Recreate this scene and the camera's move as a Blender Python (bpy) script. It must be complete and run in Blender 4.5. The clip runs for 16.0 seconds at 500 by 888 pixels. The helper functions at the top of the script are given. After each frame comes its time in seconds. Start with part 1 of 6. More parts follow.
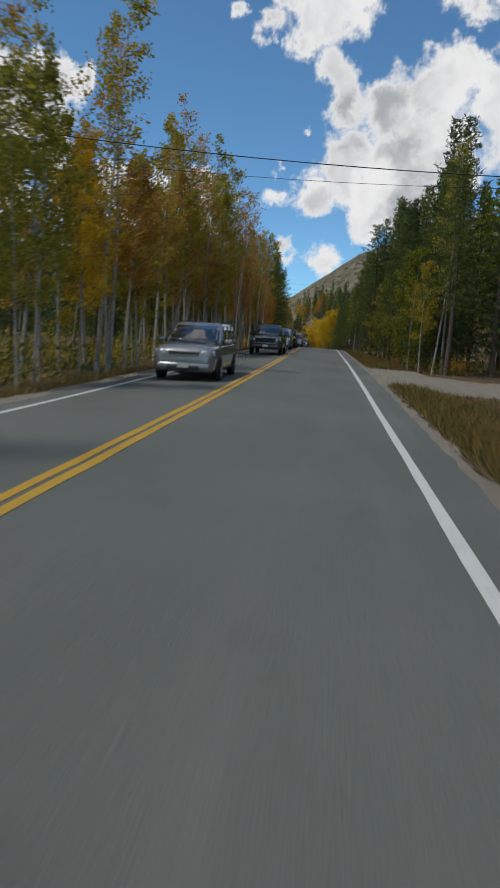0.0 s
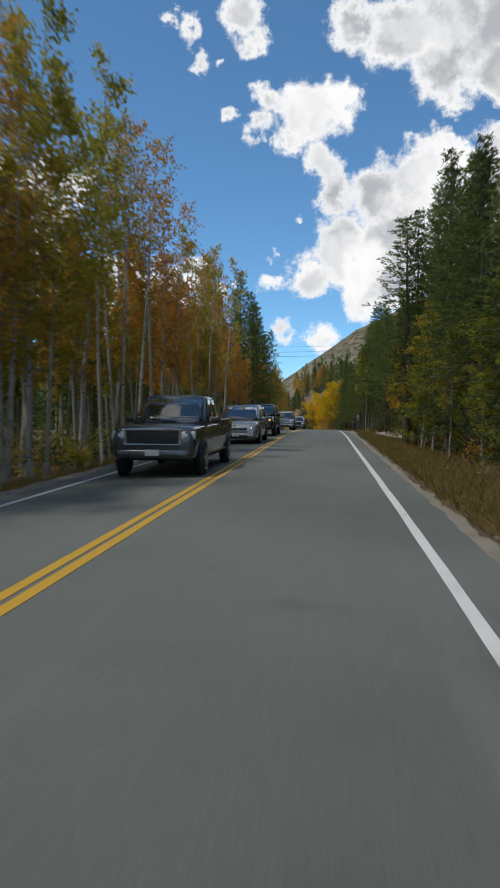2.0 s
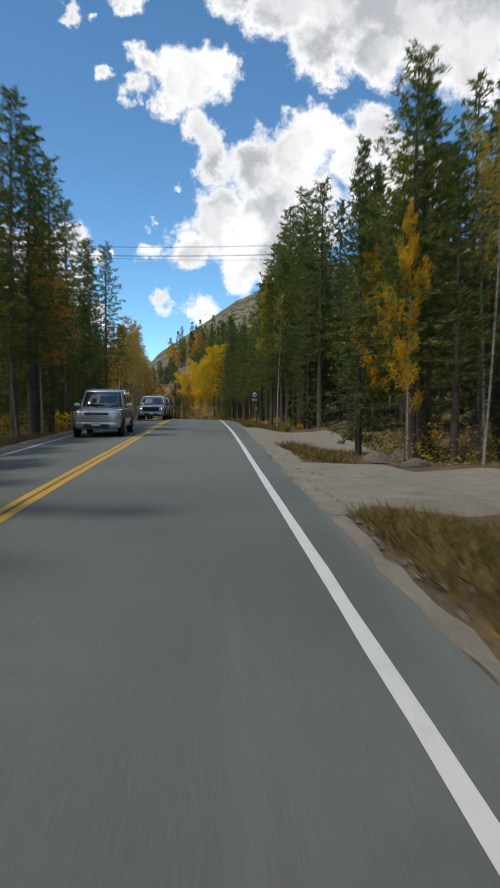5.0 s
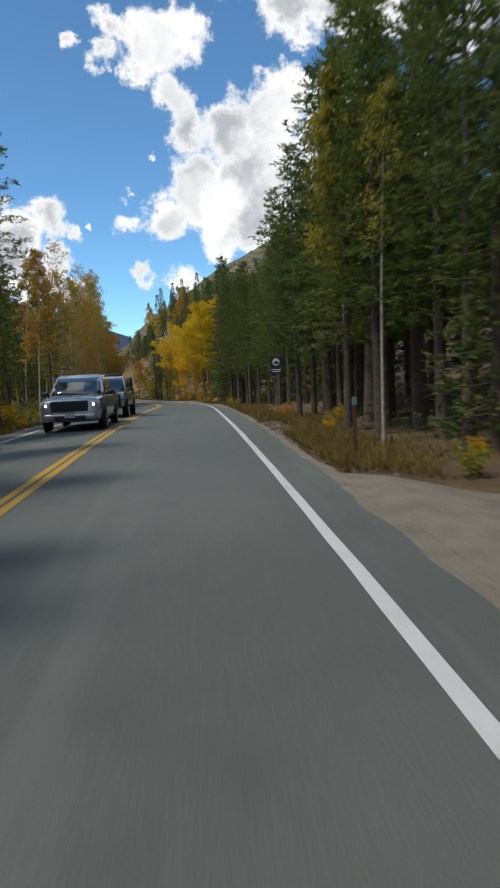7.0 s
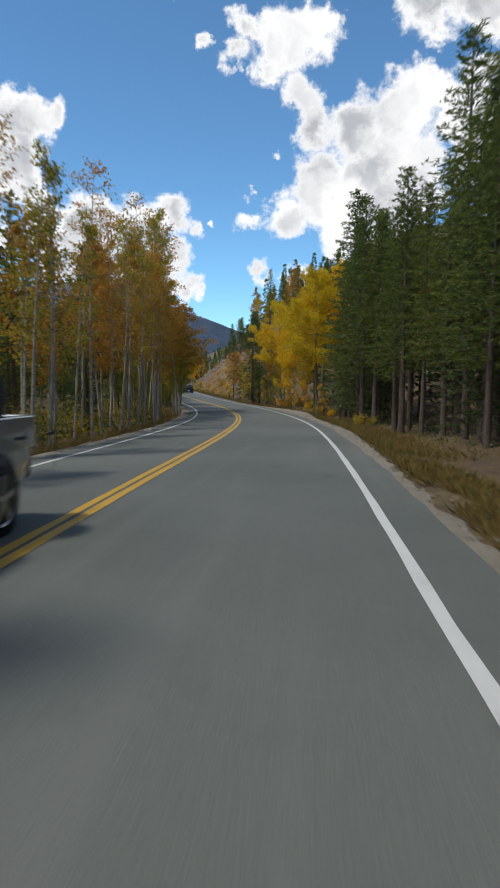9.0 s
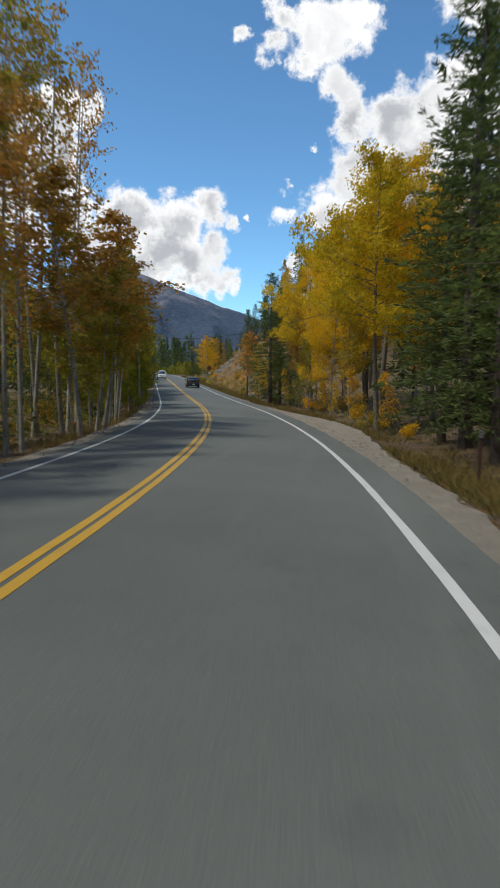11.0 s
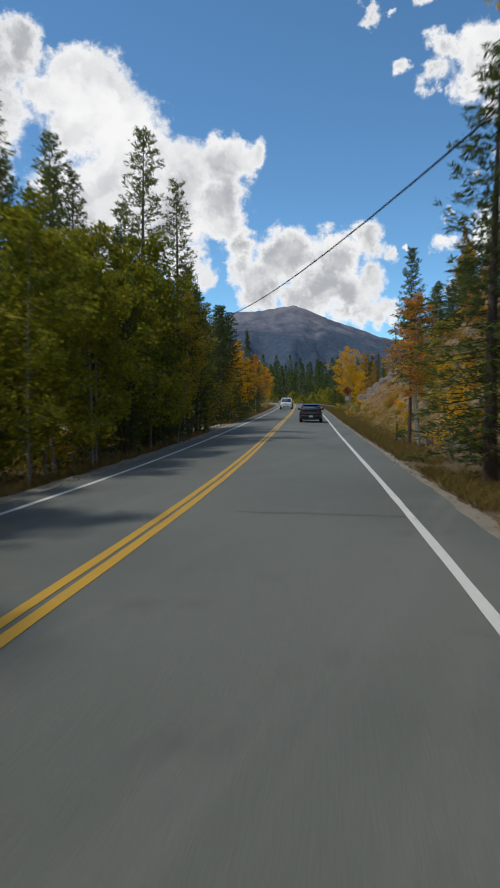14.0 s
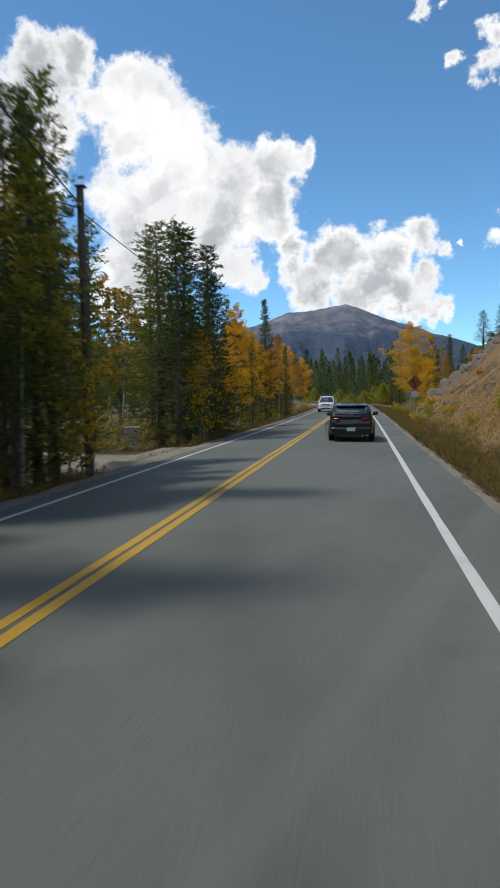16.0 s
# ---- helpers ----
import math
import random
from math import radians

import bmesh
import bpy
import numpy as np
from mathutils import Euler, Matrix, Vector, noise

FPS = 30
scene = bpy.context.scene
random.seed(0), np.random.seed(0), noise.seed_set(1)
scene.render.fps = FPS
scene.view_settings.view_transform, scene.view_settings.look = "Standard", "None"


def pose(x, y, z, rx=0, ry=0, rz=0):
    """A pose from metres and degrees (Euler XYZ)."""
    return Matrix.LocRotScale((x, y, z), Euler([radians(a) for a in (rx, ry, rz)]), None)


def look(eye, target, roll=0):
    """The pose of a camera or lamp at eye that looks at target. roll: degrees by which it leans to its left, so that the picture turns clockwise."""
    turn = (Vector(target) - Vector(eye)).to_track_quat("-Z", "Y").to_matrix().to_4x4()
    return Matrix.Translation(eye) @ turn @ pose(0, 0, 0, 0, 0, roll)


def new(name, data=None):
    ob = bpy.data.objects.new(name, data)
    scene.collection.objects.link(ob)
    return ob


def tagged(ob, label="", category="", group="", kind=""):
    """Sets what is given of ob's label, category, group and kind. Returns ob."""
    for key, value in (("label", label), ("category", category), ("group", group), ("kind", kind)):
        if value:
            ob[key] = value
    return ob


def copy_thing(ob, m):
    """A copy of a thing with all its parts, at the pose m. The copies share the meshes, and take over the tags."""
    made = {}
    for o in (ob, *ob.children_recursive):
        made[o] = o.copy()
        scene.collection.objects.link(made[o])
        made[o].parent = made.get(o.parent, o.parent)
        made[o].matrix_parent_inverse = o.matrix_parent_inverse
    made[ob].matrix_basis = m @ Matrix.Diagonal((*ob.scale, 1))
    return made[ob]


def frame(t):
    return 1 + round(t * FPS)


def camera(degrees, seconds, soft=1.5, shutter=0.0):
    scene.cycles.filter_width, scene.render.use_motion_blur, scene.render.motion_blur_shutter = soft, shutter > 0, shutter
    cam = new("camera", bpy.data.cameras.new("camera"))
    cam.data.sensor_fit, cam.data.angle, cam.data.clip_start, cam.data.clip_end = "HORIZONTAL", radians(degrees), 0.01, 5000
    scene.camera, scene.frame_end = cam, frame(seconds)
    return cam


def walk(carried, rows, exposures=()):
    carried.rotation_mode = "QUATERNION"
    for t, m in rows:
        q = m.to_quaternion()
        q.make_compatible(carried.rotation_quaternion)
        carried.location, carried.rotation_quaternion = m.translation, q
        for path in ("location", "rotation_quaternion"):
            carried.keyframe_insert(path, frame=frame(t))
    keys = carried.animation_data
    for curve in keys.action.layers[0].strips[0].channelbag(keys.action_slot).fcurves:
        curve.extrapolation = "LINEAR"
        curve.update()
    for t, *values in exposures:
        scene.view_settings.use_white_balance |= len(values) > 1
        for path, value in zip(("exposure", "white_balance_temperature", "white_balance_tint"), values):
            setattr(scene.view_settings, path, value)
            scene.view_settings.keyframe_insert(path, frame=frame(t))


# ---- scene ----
cam = camera(40.76, 16.0, 1.7, 0.4)
PATH = [
    (0, (-1.151, 0.004, 1.582), (-3.301, 19.699, -1.154), 3.41),
    (0.5, (-1.186, 7.039, 1.839), (-3.063, 26.895, 0.351), 2.22),
    (1, (-1.195, 14.061, 2.051), (-3.305, 33.934, 1.281), 0.85),
    (1.5, (-1.178, 21.056, 2.270), (-3.577, 40.907, 1.842), 0.44),
    (2, (-1.184, 27.974, 2.486), (-3.657, 47.816, 2.063), 0.41),
    (2.5, (-1.255, 34.771, 2.738), (-3.774, 54.607, 2.279), 0.59),
    (3, (-1.343, 41.421, 2.971), (-3.525, 61.296, 2.526), 1.07),
    (3.5, (-1.336, 47.922, 3.155), (-2.673, 67.874, 2.756), 0.64),
    (4, (-1.432, 54.216, 3.344), (-2.034, 74.199, 2.802), 2.38),
    (4.5, (-1.456, 60.427, 3.535), (-0.912, 80.416, 3.179), 1.56),
    (4.7, (-1.468, 62.920, 3.637), (-0.648, 82.889, 2.887), 1.10),
    (6.8, (-1.813, 90.878, 4.117), (-0.438, 110.725, 2.074), -2.64),
    (7, (-1.852, 93.584, 4.106), (-0.536, 113.429, 1.993), -2.67),
    (7.5, (-1.840, 100.370, 4.140), (-0.864, 120.230, 1.989), -2.30),
    (8, (-1.987, 106.902, 4.144), (-2.302, 126.788, 2.038), -0.77),
    (8.5, (-2.060, 113.477, 4.122), (-3.300, 133.332, 2.062), 0.07),
    (10.8, (-2.786, 145.218, 3.434), (-5.400, 164.917, 1.171), 0.83),
    (11, (-2.966, 147.752, 3.362), (-5.714, 167.433, 1.102), 0.83),
    (11.5, (-3.462, 153.978, 3.185), (-6.725, 173.575, 0.881), 1.17),
    (12, (-4.113, 160.633, 3.010), (-8.097, 180.091, 0.660), 1.23),
    (12.5, (-5.059, 167.728, 2.820), (-9.764, 187.067, 0.851), 1.23),
    (13, (-6.192, 174.797, 2.637), (-11.782, 193.923, 0.919), 0.71),
    (13.5, (-7.528, 181.547, 2.539), (-14.115, 200.374, 1.078), 0.51),
    (14, (-9.031, 188.256, 2.377), (-16.272, 206.849, 1.009), 0.06),
    (14.5, (-10.684, 195.262, 2.224), (-18.708, 213.533, 0.893), -1.21),
    (15, (-12.501, 201.987, 2.125), (-20.923, 220.082, 0.836), -1.48),
    (15.5, (-14.275, 208.196, 2.094), (-22.816, 226.233, 0.783), -1.42),
    (16, (-15.944, 214.142, 2.140), (-24.642, 232.103, 0.831), -0.98),
]
EXPOSURES = [(0, -0.35), (0.5, -0.27), (1.0, -0.2), (1.5, -0.14), (3.0, -0.05), (4.0, 0.0), (12.5, 0.0), (13.0, -0.12), (13.5, -0.22), (14.0, -0.18), (14.5, 0.0), (16, 0.0)]
walk(cam, [(t, look(eye, target, roll)) for t, eye, target, roll in PATH], EXPOSURES)

# ---- sky, clouds and sun ----
SUN_LEFT, SUN_UP = 118.0, 62.0


def heading(az, el=0.0):
    """The unit direction az degrees to the left of +y and el degrees up."""
    a, e = radians(az), radians(el)
    return Vector((-math.sin(a) * math.cos(e), math.cos(a) * math.cos(e), math.sin(e)))


SWAN = [(8.94, 23.86, 0.59), (6.34, 23.6, 1.09), (5.72, 25.58, 1.24), (2.99, 24.76, 2.16), (0.37, 25.67, 1.73), (-0.81, 26.2, 1.23), (1.17, 21.52, 1.53), (3.98, 22.67, 1.18)]
CROWN = [(-1.42, 30.77, 1.43), (-4.75, 29.55, 2.4), (-8.51, 27.1, 2.69), (-9.44, 30.36, 3.55), (-14.04, 29.42, 4.32), (-18.49, 28.7, 3.88), (-9.46, 24.69, 1.16), (-13.15, 26.35, 2.43), (-17.63, 25.49, 2.0), (-21.91, 27.27, 4.63)]
WHALE = [(5.24, 12.45, 0.98), (2.39, 12.8, 1.88), (-0.47, 15.12, 2.44), (-2.85, 11.59, 2.34), (-3.8, 19.1, 2.51), (0.0, 19.23, 1.65), (-6.65, 19.95, 2.37), (-8.53, 21.18, 1.62), (-6.65, 15.66, 3.74), (-5.7, 12.3, 2.46), (-9.93, 21.15, 1.27), (0.98, 7.79, 1.18), (3.59, 8.17, 0.81), (-12.25, 19.86, 2.55), (-14.99, 16.82, 3.85)]
WISPS = [(13.94, 30.7, 0.71), (12.41, 30.08, 0.87), (11.19, 28.32, 0.81), (8.25, 31.96, 1.48), (7.03, 29.87, 1.36), (3.53, 17.57, 0.39), (5.2, 15.17, 0.53), (7.78, 12.94, 0.31), (3.59, 8.13, 0.91), (2.18, 7.66, 0.72), (9.78, 27.99, 0.32)]
BANK = [(34.86, 24.2, 2.31), (33.69, 21.49, 3.37), (31.17, 19.11, 3.07), (27.66, 17.83, 2.93), (23.57, 18.51, 2.32), (21.25, 19.43, 1.26), (33.88, 14.87, 4.36), (28.63, 14.49, 3.62), (23.62, 15.21, 2.37), (21.79, 12.73, 1.58), (18.53, 11.09, 2.44), (14.77, 11.18, 2.13), (20.42, 9.25, 2.14), (15.71, 8.92, 2.33), (11.94, 7.63, 1.61), (21.24, 21.4, 0.37), (10.53, 6.74, 1.08), (35.74, 9.73, 3.38)]
EAST = [(11.96, 12.53, 1.58), (9.4, 11.89, 0.96), (12.89, 13.18, 0.88), (24.87, 22.59, 0.2), (28.44, 23.45, 0.24), (8.89, 6.53, 0.54)]
WEST = [(42.4, 24.8, 2.54), (39.29, 26.37, 1.76), (43.44, 21.01, 4.41), (44.94, 16.18, 3.7), (49.97, 21.3, 4.98), (51.49, 14.72, 4.75)]
BANK += [(13.47, 8.23, 2.2), (11.27, 9.31, 1.5), (17.12, 7.54, 2.0), (9.62, 7.47, 1.0), (37.43, 23.35, 1.8), (35.99, 20.88, 2.0), (26.17, 10.9, 1.8), (21.79, 10.98, 1.4)]
WHALE += [(-4.0, 14.77, 2.4), (-2.51, 11.01, 1.8)]


class Nodes:
    """A short way to write node trees."""

    def __init__(self, tree):
        self.tree = tree

    def add(self, kind, **values):
        node = self.tree.nodes.new(kind)
        for key, value in values.items():
            if key in node.inputs.keys():
                self.feed(node.inputs[key], value)
            else:
                setattr(node, key, value)
        return node

    def feed(self, socket, value):
        if isinstance(value, bpy.types.NodeSocket):
            self.tree.links.new(value, socket)
        else:
            socket.default_value = value

    def math(self, operation, a, b=0.0, c=0.0, clamp=False):
        node = self.tree.nodes.new("ShaderNodeMath")
        node.operation, node.use_clamp = operation, clamp
        for socket, value in zip(node.inputs, (a, b, c)):
            self.feed(socket, value)
        return node.outputs[0]

    def vec(self, operation, a, b=(0, 0, 0), scale=None):
        node = self.tree.nodes.new("ShaderNodeVectorMath")
        node.operation = operation
        self.feed(node.inputs[0], a)
        self.feed(node.inputs[1], b)
        if scale is not None:
            self.feed(node.inputs["Scale"], scale)
        return node.outputs["Value"] if operation in ("DISTANCE", "LENGTH", "DOT_PRODUCT") else node.outputs["Vector"]

    def noise(self, where, scale, detail=4.0, rough=0.55, colour=False):
        node = self.add("ShaderNodeTexNoise", Vector=where, Scale=scale, Detail=detail, Roughness=rough)
        return node.outputs["Color" if colour else "Fac"]

    def span(self, value, low, high, out_low=0.0, out_high=1.0, smooth=True):
        node = self.tree.nodes.new("ShaderNodeMapRange")
        node.interpolation_type = "SMOOTHSTEP" if smooth else "LINEAR"
        for name, v in (("Value", value), ("From Min", low), ("From Max", high), ("To Min", out_low), ("To Max", out_high)):
            self.feed(node.inputs[name], v)
        return node.outputs["Result"]

    def mix(self, fac, a, b, blend="MIX"):
        node = self.tree.nodes.new("ShaderNodeMix")
        node.data_type, node.blend_type = "RGBA", blend
        self.feed(node.inputs[0], fac)
        self.feed(node.inputs[6], a if isinstance(a, bpy.types.NodeSocket) else (*a, 1))
        self.feed(node.inputs[7], b if isinstance(b, bpy.types.NodeSocket) else (*b, 1))
        return node.outputs[2]

    def ramp(self, fac, stops):
        node = self.tree.nodes.new("ShaderNodeValToRGB")
        self.feed(node.inputs[0], fac)
        band = node.color_ramp.elements
        while len(band) < len(stops):
            band.new(0.5)
        for stop, (at, colour) in zip(band, stops):
            stop.position, stop.color = at, (*colour, 1)
        return node.outputs[0]


def make_sky():
    world = bpy.data.worlds.new("sky")
    scene.world, world.use_nodes = world, True
    n = Nodes(world.node_tree)
    back = world.node_tree.nodes["Background"]
    sky = n.add("ShaderNodeTexSky", sky_type="NISHITA", sun_disc=False, altitude=2900.0, air_density=1.0, dust_density=0.35, ozone_density=1.6)
    toward = heading(SUN_LEFT, SUN_UP)
    sky.sun_elevation, sky.sun_rotation = radians(SUN_UP), math.atan2(toward.x, toward.y)
    way = n.add("ShaderNodeTexCoord").outputs["Generated"]
    # broad, uneven cloud edges: the direction is pushed about by two sizes of noise
    push = n.vec("SUBTRACT", n.noise(way, 9.0, 3.0, 0.5, True), (0.5, 0.5, 0.5))
    curl = n.vec("SUBTRACT", n.noise(way, 30.0, 7.0, 0.66, True), (0.5, 0.5, 0.5))
    bent = n.vec("ADD", way, n.vec("ADD", n.vec("SCALE", push, scale=0.075), n.vec("SCALE", curl, scale=0.055)))
    field = None
    for az, el, r in SWAN + CROWN + WHALE + WISPS + BANK + EAST + WEST:
        near = n.math("SUBTRACT", 1.0, n.math("DIVIDE", n.vec("DISTANCE", bent, tuple(heading(az, el))), radians(r) * 1.22))
        near = n.math("MULTIPLY", near, 0.35 + 0.65 * min(1.0, r / 2.4))
        field = near if field is None else n.math("SMOOTH_MAX", field, near, 0.22)
    # the sky behind and beside goes on with scattered clouds of the same kind
    aside = n.span(n.vec("DOT_PRODUCT", way, tuple(heading(12, 18))), 0.80, 0.62)
    loose = n.math("SUBTRACT", n.span(n.noise(bent, 2.3, 6.0, 0.55), 0.47, 0.66, -0.1, 0.6), n.math("SUBTRACT", 1.0, aside))
    field = n.math("MAXIMUM", field, loose)
    fine = n.math("SUBTRACT", n.noise(way, 24.0, 10.0, 0.70), 0.5)
    dense = n.math("ADD", field, n.math("MULTIPLY", fine, 0.95))
    cover = n.span(dense, 0.0, 0.34)
    # broad grey hearts and undersides between bright rims, with softer tones inside
    puff = n.noise(n.vec("ADD", bent, (0.0, 0.0, 0.03)), 6.0, 3.0, 0.5)
    billow = n.span(n.noise(bent, 15.0, 3.0, 0.5), 0.34, 0.58, 0.35, 1.0)
    core = n.math("MULTIPLY", n.math("MULTIPLY", n.span(dense, 0.20, 0.66), n.span(puff, 0.36, 0.54)), billow)
    tone = n.math("MULTIPLY", n.span(dense, 0.12, 0.40), n.span(n.noise(bent, 11.0, 4.0, 0.55), 0.40, 0.64, 0.0, 0.8))
    white = n.mix(core, n.mix(tone, (1.0, 1.0, 1.0), (0.80, 0.81, 0.83)), (0.47, 0.49, 0.525))
    cloud = n.vec("SCALE", white, scale=CLOUD_LIGHT)
    blue = n.vec("SCALE", n.mix(1.0, sky.outputs[0], SKY_TINT, "MULTIPLY"), scale=SKY_LIGHT)
    n.feed(back.inputs["Color"], n.mix(cover, blue, cloud))
    back.inputs["Strength"].default_value = 0.1


CLOUD_LIGHT, SKY_LIGHT, SKY_TINT = 10.6, 1.66, (0.675, 0.995, 1.075)
make_sky()
sun = new("sun", bpy.data.lights.new("sun", "SUN"))
sun.data.energy, sun.data.angle, sun.data.color = 2.65, radians(4.5), (1.0, 0.955, 0.86)
sun.matrix_world = look(heading(SUN_LEFT, SUN_UP) * 100, (0, 0, 0))


# ---- materials ----
def material(name, build, rough=0.8, metal=0.0, bump=None, spec=0.5):
    """build(n, where) gives the colour socket, or a colour; bump(n, where) the height socket and its depth in metres."""
    m = bpy.data.materials.new(name)
    m.use_nodes = True
    n = Nodes(m.node_tree)
    shader = m.node_tree.nodes["Principled BSDF"]
    where = n.add("ShaderNodeTexCoord").outputs["Object"]
    colour = build(n, where)
    n.feed(shader.inputs["Base Color"], colour if isinstance(colour, bpy.types.NodeSocket) else (*colour, 1))
    n.feed(shader.inputs["Roughness"], rough(n, where) if callable(rough) else rough)
    shader.inputs["Metallic"].default_value = metal
    shader.inputs["Specular IOR Level"].default_value = spec
    if bump:
        height, depth = bump(n, where)
        node = n.add("ShaderNodeBump", Height=height, Distance=depth, Strength=1.0)
        n.feed(shader.inputs["Normal"], node.outputs[0])
    return m


def mottled(dark, light, scale=6.0, fine=60.0, share=0.5):
    def build(n, where):
        broad, grain = n.noise(where, scale, 5.0, 0.6), n.noise(where, fine, 3.0, 0.6)
        both = n.math("ADD", n.math("MULTIPLY", broad, 1 - share), n.math("MULTIPLY", grain, share))
        return n.ramp(both, [(0.3, dark), (0.7, light)])
    return build


def grainy(scale, depth):
    return lambda n, where: (n.noise(where, scale, 4.0, 0.65), depth)


def asphalt_colour(n, where):
    broad = n.noise(where, 0.16, 4.0, 0.55)
    blot = n.noise(where, 1.1, 5.0, 0.65)
    grain = n.noise(where, 95.0, 3.0, 0.7)
    base = n.ramp(grain, [(0.28, (0.062, 0.066, 0.060)), (0.5, (0.117, 0.125, 0.111)), (0.74, (0.207, 0.218, 0.192))])
    base = n.mix(n.span(broad, 0.35, 0.68), base, n.mix(1.0, base, (0.74, 0.76, 0.75), "MULTIPLY"))
    base = n.mix(n.span(blot, 0.56, 0.76, 0.0, 0.5), base, (0.060, 0.060, 0.056))
    # pale, polished and patched stretches along the lanes
    lengthwise = n.noise(n.vec("MULTIPLY", where, (1.6, 0.06, 1.0)), 1.0, 4.0, 0.6)
    base = n.mix(n.span(lengthwise, 0.52, 0.72, 0.0, 0.35), base, (0.160, 0.162, 0.145))
    return n.mix(n.span(n.noise(where, 9.0, 6.0, 0.7), 0.62, 0.72, 0.0, 0.45), base, (0.05, 0.05, 0.047))


ASPHALT = material("asphalt", asphalt_colour, 0.82, bump=grainy(120.0, 0.004))


def paint_colour(paint, under):
    def build(n, where):
        worn = n.math("ADD", n.math("MULTIPLY", n.noise(where, 55.0, 4.0, 0.7), 0.6), n.math("MULTIPLY", n.noise(where, 2.2, 3.0), 0.4))
        tone = n.mix(n.noise(where, 7.0, 4.0), tuple(0.8 * c for c in paint), paint)
        return n.mix(n.span(worn, 0.56, 0.66, 0.0, 0.8), tone, under)
    return build


WHITE_LINE = material("white_road_paint", paint_colour((0.62, 0.62, 0.59), (0.13, 0.13, 0.12)), 0.6, bump=grainy(90.0, 0.002))
YELLOW_LINE = material("yellow_road_paint", paint_colour((0.52, 0.30, 0.022), (0.16, 0.12, 0.06)), 0.6, bump=grainy(90.0, 0.002))
TAR = material("tar", mottled((0.012, 0.012, 0.012), (0.03, 0.03, 0.03)), 0.5)
GRAVEL = material("gravel", mottled((0.105, 0.092, 0.072), (0.36, 0.315, 0.245), 2.0, 42.0, 0.65), 0.95, bump=grainy(45.0, 0.03))
SOIL = material("forest_floor", lambda n, w: n.mix(n.span(n.noise(w, 0.5, 6.0, 0.6), 0.42, 0.62),
                mottled((0.035, 0.024, 0.014), (0.15, 0.095, 0.05), 2.5, 24.0, 0.6)(n, w), mottled((0.05, 0.045, 0.015), (0.20, 0.13, 0.05), 4.0, 30.0)(n, w)),
                0.95, bump=grainy(9.0, 0.10))
BANK_SOIL = material("dry_bank_soil", lambda n, w: n.mix(n.span(n.noise(w, 0.6, 6.0, 0.65), 0.45, 0.62), mottled((0.11, 0.064, 0.028), (0.30, 0.182, 0.074), 1.5, 22.0, 0.6)(n, w), mottled((0.12, 0.080, 0.036), (0.32, 0.212, 0.090), 2.0, 18.0, 0.7)(n, w)), 0.95, bump=grainy(8.0, 0.10))
ROCK = material("granite", lambda n, w: n.mix(n.span(n.noise(w, 3.2, 6.0, 0.65), 0.50, 0.66), mottled((0.09, 0.075, 0.06), (0.26, 0.215, 0.175), 3.0, 40.0)(n, w), (0.12, 0.075, 0.045)),
                0.9, bump=grainy(14.0, 0.06))


def hazed_peak_colour(n, where):
    """Bare grey scree above, dark woods below, with gullies; distance haze painted in as blue."""
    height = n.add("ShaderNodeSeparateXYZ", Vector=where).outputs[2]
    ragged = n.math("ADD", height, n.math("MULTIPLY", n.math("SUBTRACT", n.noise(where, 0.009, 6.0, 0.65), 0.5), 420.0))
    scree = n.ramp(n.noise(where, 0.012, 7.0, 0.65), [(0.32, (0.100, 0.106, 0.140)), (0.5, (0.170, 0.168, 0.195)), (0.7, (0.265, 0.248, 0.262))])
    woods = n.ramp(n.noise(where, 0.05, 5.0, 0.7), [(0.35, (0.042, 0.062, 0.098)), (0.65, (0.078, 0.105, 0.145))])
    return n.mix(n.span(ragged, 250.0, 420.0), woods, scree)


PEAK = material("mountain_scree", hazed_peak_colour, 1.0, bump=lambda n, w: (n.noise(w, 0.03, 7.0, 0.7), 12.0), spec=0.1)


def slope_colour(n, where):
    dry = n.ramp(n.noise(where, 0.02, 6.0, 0.65), [(0.32, (0.13, 0.115, 0.075)), (0.6, (0.24, 0.20, 0.14)), (0.75, (0.31, 0.28, 0.23))])
    scrub = n.span(n.noise(where, 0.085, 5.0, 0.75), 0.50, 0.60)
    gold = n.span(n.noise(where, 0.012, 3.0, 0.5), 0.60, 0.68)
    return n.mix(scrub, dry, n.mix(gold, (0.042, 0.052, 0.028), (0.24, 0.16, 0.03)))


SLOPE = material("dry_mountain_slope", slope_colour, 1.0, bump=lambda n, w: (n.noise(w, 0.08, 6.0, 0.65), 8.0), spec=0.1)


def leaf_material(name, stops, glow=0.42, rough=0.55):
    """Leaves: every leaf and every tree its own tone; light passes through."""
    m = bpy.data.materials.new(name)
    m.use_nodes = True
    n = Nodes(m.node_tree)
    m.node_tree.nodes.remove(m.node_tree.nodes["Principled BSDF"])
    one = n.add("ShaderNodeNewGeometry").outputs["Random Per Island"]
    tree = n.add("ShaderNodeObjectInfo").outputs["Random"]
    tone = n.math("ADD", n.math("MULTIPLY", one, 0.55), n.math("MULTIPLY", tree, 0.45))
    colour = n.ramp(tone, stops)
    face = n.add("ShaderNodeBsdfDiffuse", Color=colour, Roughness=0.6).outputs[0]
    back = n.add("ShaderNodeBsdfTranslucent", Color=colour).outputs[0]
    both = n.add("ShaderNodeMixShader", Fac=glow)
    n.tree.links.new(face, both.inputs[1])
    n.tree.links.new(back, both.inputs[2])
    n.tree.links.new(both.outputs[0], m.node_tree.nodes["Material Output"].inputs["Surface"])
    return m


